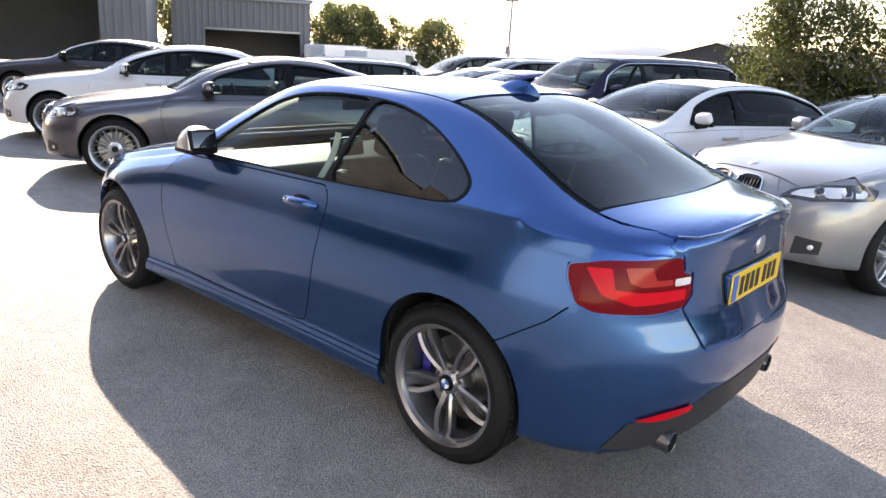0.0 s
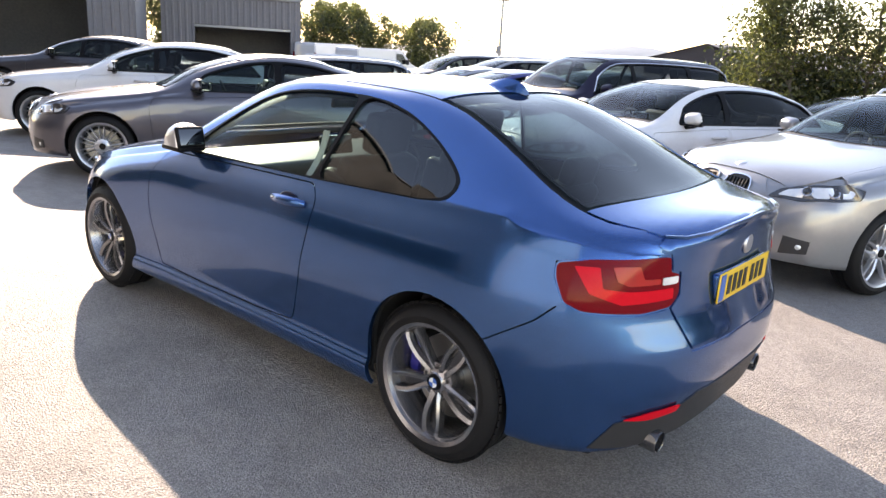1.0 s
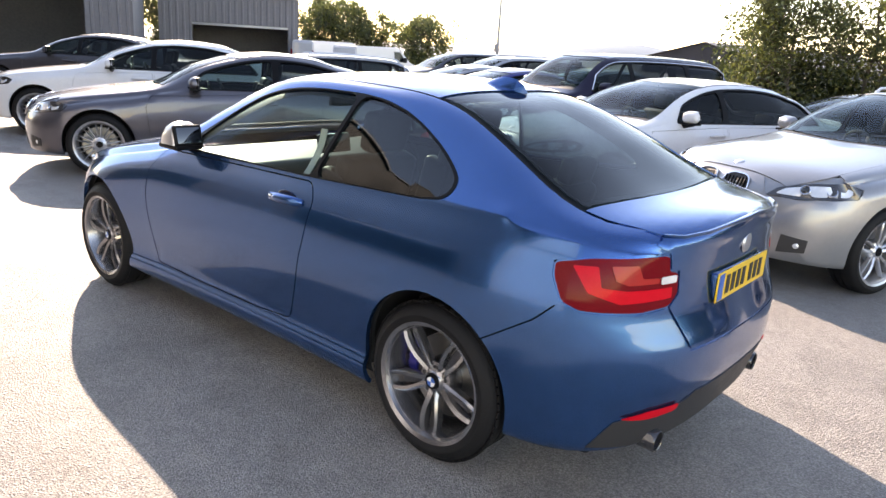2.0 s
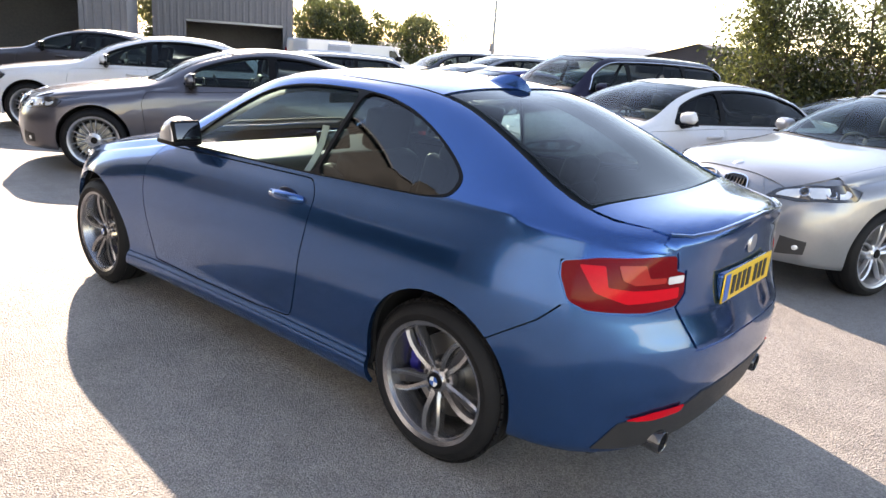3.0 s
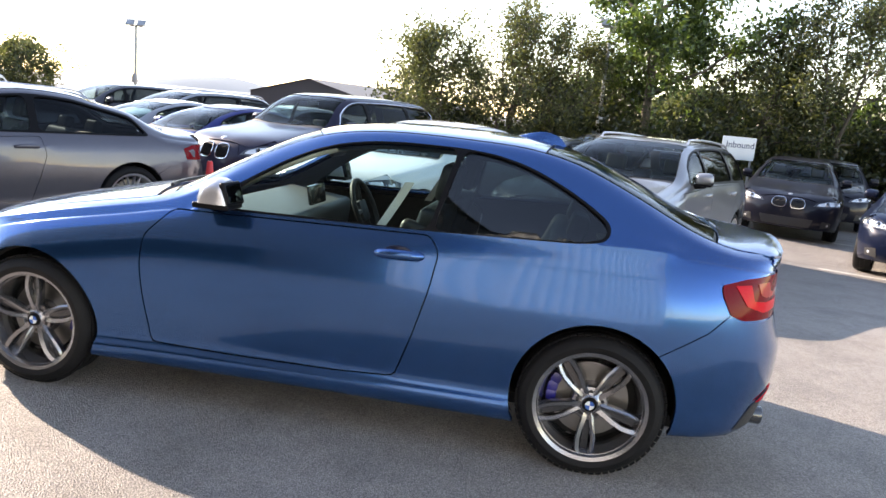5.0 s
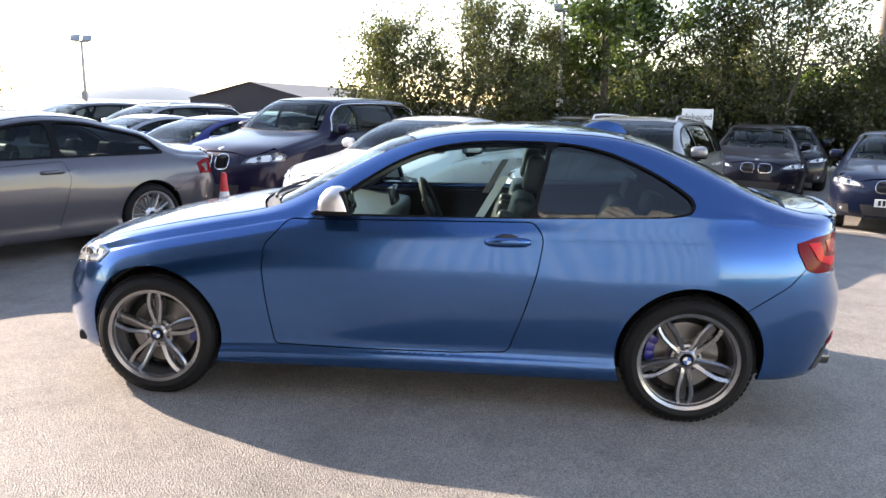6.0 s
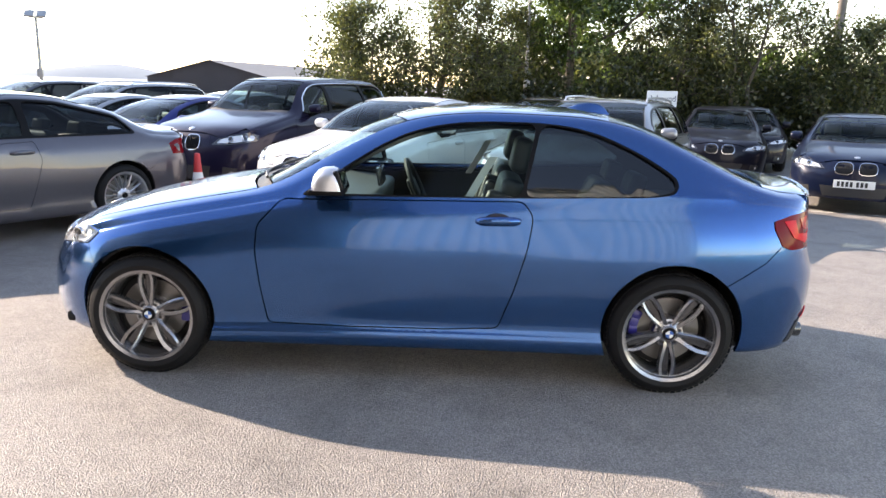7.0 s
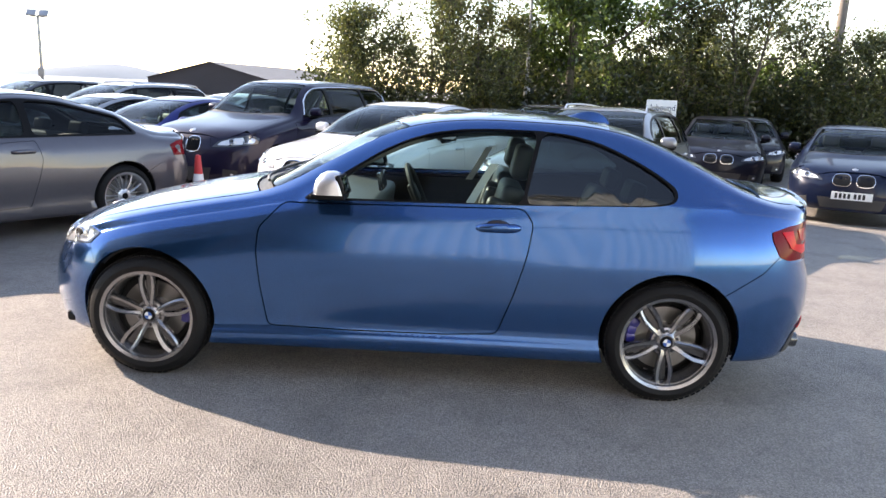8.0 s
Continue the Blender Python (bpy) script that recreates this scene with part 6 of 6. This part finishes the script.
def make_tree(x, y, height, spread, leaves, seed, leaf_mat, label, leaf=0.10, low=0.12, lean=(0, 0)):
    """A tree: tapered trunk, limbs and twigs, and a crown of single leaves about the twigs."""
    rng = np.random.default_rng(seed)
    t = new("tree")
    bm = bmesh.new()
    tips = []
    stems = 3 if low < 0.2 else 1
    for s in range(stems):
        a0 = rng.uniform(0, 6.28)
        off = 0.25 * (stems > 1)
        base = Vector((off * math.cos(a0), off * math.sin(a0), 0))
        lean_v = Vector((math.cos(a0) * 0.14 * (stems > 1) + lean[0], math.sin(a0) * 0.14 * (stems > 1) + lean[1], 1))
        pts = [base + lean_v * (height * 0.86 * k / 6) + Vector(rng.normal(0, 0.07, 3)) * (k > 0) for k in range(7)]
        r0 = 0.02 * height / (1.5 if stems > 1 else 1.0)
        tube(bm, pts, [r0 * (1 - 0.88 * k / 6) for k in range(7)], 8)
        for b in range(11):
            f = low + (0.96 - low) * (b + rng.uniform(0, 1)) / 11
            i = min(5, int(f * 6))
            p = pts[i].lerp(pts[i + 1], f * 6 - i)
            ang = rng.uniform(0, 6.28)
            ln = spread * (1.0 - 0.62 * abs(f - 0.42) / 0.58) * rng.uniform(0.6, 1.15)
            d = Vector((math.cos(ang), math.sin(ang), rng.uniform(0.05, 0.75)))
            q = [p + d * ln * k / 4 + Vector((0, 0, -0.05 * ln * (k / 4) ** 2)) + Vector(rng.normal(0, 0.06, 3)) * k for k in range(5)]
            tube(bm, q, [r0 * 0.36 * (1 - 0.2 * k) for k in range(5)], 5)
            for w in range(9):
                g = rng.uniform(0.25, 1.0)
                j = min(3, int(g * 4))
                o = q[j].lerp(q[j + 1], g * 4 - j)
                e = o + Vector(rng.normal(0, 1, 3)).normalized() * ln * rng.uniform(0.22, 0.42) + Vector((0, 0, 0.10 * ln))
                tube(bm, [o, o.lerp(e, 0.5) + Vector(rng.normal(0, 0.03, 3)), e], [r0 * 0.12, r0 * 0.09, r0 * 0.04], 4)
                tips += [o.lerp(e, 0.45), o.lerp(e, 0.75), e]
    part("trunk", bm, M_BARK, t)
    tips = np.array([tuple(p) for p in tips])
    tips = tips[rng.uniform(size=len(tips)) < 0.86]
    leaves = int(leaves * 1.2)
    c = tips[rng.integers(0, len(tips), leaves)] + rng.normal(0, 0.13 + 0.018 * height, (leaves, 3)) * rng.uniform(0.3, 1.3, (leaves, 1))
    c[:, 2] = np.maximum(c[:, 2], 0.05)
    u = rng.normal(size=(leaves, 3))
    u /= np.linalg.norm(u, axis=1, keepdims=True)
    v = np.cross(u, rng.normal(size=(leaves, 3)))
    v /= np.linalg.norm(v, axis=1, keepdims=True)
    nn = np.cross(u, v)
    sz = leaf * rng.uniform(0.6, 1.3, (leaves, 1))
    P = np.stack([c - u * sz * 0.6, c + v * sz * 0.32 + nn * sz * 0.12, c + u * sz * 0.6, c - v * sz * 0.32 + nn * sz * 0.12], 1).reshape(-1, 3)
    me = bpy.data.meshes.new("crown")
    k = np.arange(leaves)[:, None] * 4
    F = np.concatenate([k + np.array([[0, 1, 2]]), k + np.array([[0, 2, 3]])], 0)
    me.from_pydata(P.tolist(), [], F.tolist())
    part("crown", me, leaf_mat, t)
    t.location = (x, y, land(x, y))
    return tagged(t, label, "tree", "yard trees")


TREES = [  # x, y, height, spread, leaves, seed, material, label, leaf size, lowest branch
    (-2.6, 17.2, 4.5, 1.7, 12000, 1, M_LEAF, "bushy hawthorn with small yellow-green leaves", 0.085, 0.06),
    (-1.0, 17.8, 5.2, 1.9, 11000, 21, M_LEAF, "upright hawthorn with fine twigs", 0.085, 0.06),
    (0.9, 17.9, 4.6, 2.0, 12000, 2, M_LEAF, "dense hawthorn in the hedgerow", 0.085, 0.06),
    (3.3, 18.6, 8.6, 3.7, 19000, 3, M_LEAF2, "tall oak with spreading dark limbs", 0.14, 0.22),
    (6.0, 18.0, 5.2, 2.1, 13000, 4, M_LEAF, "tall hedgerow thorn with sparse top", 0.09, 0.06),
    (8.1, 17.6, 6.4, 2.2, 15000, 5, M_LEAF, "dense tall thorn tree by the yard's edge", 0.09, 0.06),
    (11.2, 17.0, 4.2, 2.0, 13000, 6, M_LEAF, "thorn tree with yellowing leaves", 0.09, 0.06),
    (13.9, 16.0, 4.5, 2.2, 13000, 7, M_LEAF, "leafy hedgerow tree beside the telegraph pole", 0.09, 0.06),
    (16.8, 14.6, 5.8, 2.5, 12000, 8, M_LEAF, "leafy hedgerow tree at the yard corner", 0.09, 0.06),
    (2.0, 21.0, 3.1, 2.2, 11000, 22, M_LEAF2, "broad dark tree behind the hedgerow", 0.15, 0.10),
    (6.6, 21.4, 3.3, 2.4, 12000, 23, M_LEAF2, "broad tree in deep shade behind the hedge", 0.15, 0.10),
    (10.2, 20.8, 3.0, 2.3, 11000, 24, M_LEAF2, "rounded tree standing behind the thorn trees", 0.15, 0.10),
    (-32.4, 26.7, 4.1, 2.4, 11000, 9, M_LEAF, "dark tree beside the workshop", 0.13, 0.06),
    (-29.4, 27.0, 3.7, 2.4, 11000, 10, M_LEAF, "dark tree behind the white vans", 0.13, 0.06),
    (-25.5, 28.1, 3.2, 2.0, 10000, 11, M_LEAF, "rounded dark bush tree beyond the vans", 0.12, 0.06),
    (-34.1, 17.0, 4.6, 2.2, 9000, 12, M_LEAF, "young tree between the workshops", 0.12, 0.06),
]
for x, y, h, sp, n, sd, lm, lb, lf, lw in TREES:
    make_tree(x, y, h, sp, n, sd, lm, lb, lf, lw)

# low hedge under the trees
rng = np.random.default_rng(40)
n = 95000
hx = rng.uniform(-4.8, 22, n)
hy = 18.4 - 0.012 * (hx - 3) ** 2 + rng.normal(0, 0.6, n)
hz = np.abs(rng.normal(0, 1, n)) * 0.95 * (1 + 0.35 * np.sin(hx * 2.1) * np.cos(hx * 0.7)) + 0.02
c = np.stack([hx, hy, hz], 1)
u = rng.normal(size=(n, 3))
u /= np.linalg.norm(u, axis=1, keepdims=True)
v = np.cross(u, rng.normal(size=(n, 3)))
v /= np.linalg.norm(v, axis=1, keepdims=True)
P = np.stack([c - u * 0.07, c + v * 0.04, c + u * 0.07, c - v * 0.04], 1).reshape(-1, 3)
me = bpy.data.meshes.new("hedge")
me.from_pydata(P.tolist(), [], (np.arange(n)[:, None] * 4 + np.arange(4)[None]).tolist())
tagged(part("hedge", me, M_LEAFSHADE), "dark tangled hedge below the trees", "hedge", kind="stuff")

# wooded ground far off, behind the hedge
n = 40000
hx = rng.uniform(10, 160, n)
hy = rng.uniform(95, 125, n)
hz = rng.uniform(0, 1, n) ** 0.7 * (4.0 + 2.5 * np.sin(hx * 0.11) + 1.5 * np.sin(hx * 0.37 + 1))
c = np.stack([hx, hy, hz], 1)
u = rng.normal(size=(n, 3))
u /= np.linalg.norm(u, axis=1, keepdims=True)
v = np.cross(u, rng.normal(size=(n, 3)))
v /= np.linalg.norm(v, axis=1, keepdims=True)
P = np.stack([c - u * 0.5, c + v * 0.4, c + u * 0.5, c - v * 0.4], 1).reshape(-1, 3)
me = bpy.data.meshes.new("woods")
me.from_pydata(P.tolist(), [], (np.arange(n)[:, None] * 4 + np.arange(4)[None]).tolist())
tagged(part("far_woods", me, M_LEAF), "far hazy line of woods", "woods", kind="stuff")

# ---- details of the blue coupe ----
def on_rear(y, z):
    """A point of the rear face about y, z, with its normal."""
    return HULL.rear(HULL.to_rear(2.147, y, z))


def overlay(name, pts, material, offset, label="", rim=0.004, grid=0.03, mirror=(False, True), parent=hero):
    d = HULL.patch([fillet([HULL.to_rear(*HULL.exact(p)) for p in pts], 0.012)], HULL.rear, grid, offset, rim)
    return [part(name, HULL.mesh(d, m), material, parent, label) for m in mirror]


# rear plate, badge, lower bumper insert, reflectors, exhausts
h, n = on_rear(0, 0.795)
part("plate_plinth", box((0.05, 0.500, 0.098), pose(h.x - 0.016, 0, 0.795, 0, -math.degrees(math.asin(max(-1, min(1, n.z))))), 0.012, 3), M_BLUE, hero)
plate(hero, "number_plate", pose(h.x + 0.012, 0, 0.795, 0, -math.degrees(math.asin(max(-1, min(1, n.z))))), M_YELLOW)
h, n = on_rear(0, 0.925)
bm = bmesh.new()
lathe(bm, [(0.001, 0.010), (0.034, 0.008), (0.041, 0.0)], 28, "z", Matrix.Translation(h) @ Vector((0, 0, 1)).rotation_difference(n).to_matrix().to_4x4())
part("badge", bm, M_ALLOY2, hero)
half = [HULL.to_rear(2.147, -0.3, 0.275), HULL.to_rear(2.055, -0.6, 0.262), HULL.to_rear(1.981, -0.74, 0.265), HULL.to_rear(2.037, -0.68, 0.37), HULL.to_rear(2.092, -0.58, 0.40), HULL.to_rear(2.147, -0.42, 0.405), HULL.to_rear(2.147, -0.34, 0.44)]
lp = [(0.0, 0.275)] + half + [(0.0, 0.445)]
lp = lp + [(-a, b) for a, b in lp[::-1] if abs(a) > 1e-6]
part("rear_diffuser", HULL.mesh(HULL.patch([lp], HULL.rear, 0.04, 0.004, 0.01)), M_PLASTIC, hero)
overlay("reflector", [(2.037, -0.665, 0.388), (2.092, -0.575, 0.412), (2.147, -0.445, 0.418), (2.147, -0.45, 0.39), (2.092, -0.58, 0.378)], M_REDBRIGHT, 0.010)
for sg in (-1, 1):
    bm = bmesh.new()
    lathe(bm, [(0.001, 0.02), (0.036, 0.02), (0.036, 0.105), (0.040, 0.108), (0.043, 0.103), (0.043, 0.0)], 28, "z", pose(2.027, sg * 0.50, 0.275, 0, 93))
    part("exhaust_tip", bm, M_LAMPDARK, hero)
# lens pattern of the tail lights
a0, a1 = HULL.to_rear(*HULL.exact((1.810, -0.78, 0.85)))[0], HULL.to_rear(*HULL.exact((2.120, -0.48, 0.85)))[0]
def lens(name, uv, material, offset):
    pts = [(a0 + (a1 - a0) * u, 0.765 + (0.945 - 0.765) * v) for u, v in uv]
    d = HULL.patch([fillet(pts, 0.006)], HULL.rear, 0.03, offset, 0.003)
    for m in (False, True):
        part(name, HULL.mesh(d, m), material, hero)


lens("light_bar", [(0.15, 0.80), (0.33, 0.82), (0.36, 0.45), (0.55, 0.40), (0.93, 0.42), (0.93, 0.22), (0.5, 0.16), (0.27, 0.34)], M_REDBRIGHT, 0.004)
lens("brake_lamp", [(0.42, 0.84), (0.62, 0.86), (0.66, 0.62), (0.80, 0.62), (0.80, 0.52), (0.55, 0.50), (0.46, 0.58)], M_AMBERLENS, 0.004)
lens("reversing_lamp", [(0.82, 0.63), (0.97, 0.64), (0.97, 0.50), (0.82, 0.49)], M_LENS, 0.004)
# roof aerial
bm = bmesh.new()
h, n = HULL.top((1.02, 0))
ring = []
for k in range(9):
    t = k / 8
    x = 0.86 + 0.24 * t
    zz = HULL.top((x, 0))[0].z
    hh, wd = 0.062 * math.sin(math.pi * min(1, t * 1.02)) ** 0.6 * (0.35 + 0.65 * t) + 0.001, 0.042 * (1 - 0.45 * t) * (0.25 + 0.75 * math.sin(math.pi * (0.12 + 0.8 * t)))
    ring.append([bm.verts.new((x, -wd, zz - 0.004)), bm.verts.new((x, -wd * 0.55, zz + hh * 0.6)), bm.verts.new((x + 0.01, 0, zz + hh)), bm.verts.new((x, wd * 0.55, zz + hh * 0.6)), bm.verts.new((x, wd, zz - 0.004))])
for a, b in zip(ring, ring[1:]):
    for j in range(4):
        bm.faces.new((a[j], a[j + 1], b[j + 1], b[j]))
bm.faces.new(ring[0])
bm.faces.new(ring[-1][::-1])
bmesh.ops.recalc_face_normals(bm, faces=bm.faces)
part("roof_aerial", bm, M_BLUE, hero)
# wipers
for y0, y1 in ((0.05, -0.58), (0.62, 0.0)):
    pts = []
    for k in range(7):
        t = k / 6
        y = y0 + (y1 - y0) * t
        q, n = HULL.top((-0.88 + 0.30 * abs(y) ** 2 + 0.02, y))
        pts.append(q + n * 0.018)
    part("wiper", tube(bmesh.new(), pts, 0.009, 6), M_PLASTIC, hero)

# seat belts hanging from the door pillars
M_BELT = mat("pale_webbing", (0.55, 0.55, 0.53), 0.7, vary=0.08, scale=60)
for sg in (-1, 1):
    bm = bmesh.new()
    rows = []
    for k in range(9):
        t = k / 8
        q = Vector((0.423 + (-0.129) * t, sg * (0.60 - 0.02 * math.sin(math.pi * t)), 1.168 + (-0.228) * t))
        rows.append([bm.verts.new(q + Vector((dx, dy * sg, 0))) for dx, dy in ((-0.022, -0.001), (0.022, 0.001), (0.022, -0.002), (-0.022, -0.004))])
    for r, w in zip(rows, rows[1:]):
        for j in range(4):
            bm.faces.new((r[j], r[(j + 1) % 4], w[(j + 1) % 4], w[j]))
    bmesh.ops.recalc_face_normals(bm, faces=bm.faces)
    part("seat_belt", bm, M_BELT, hero)
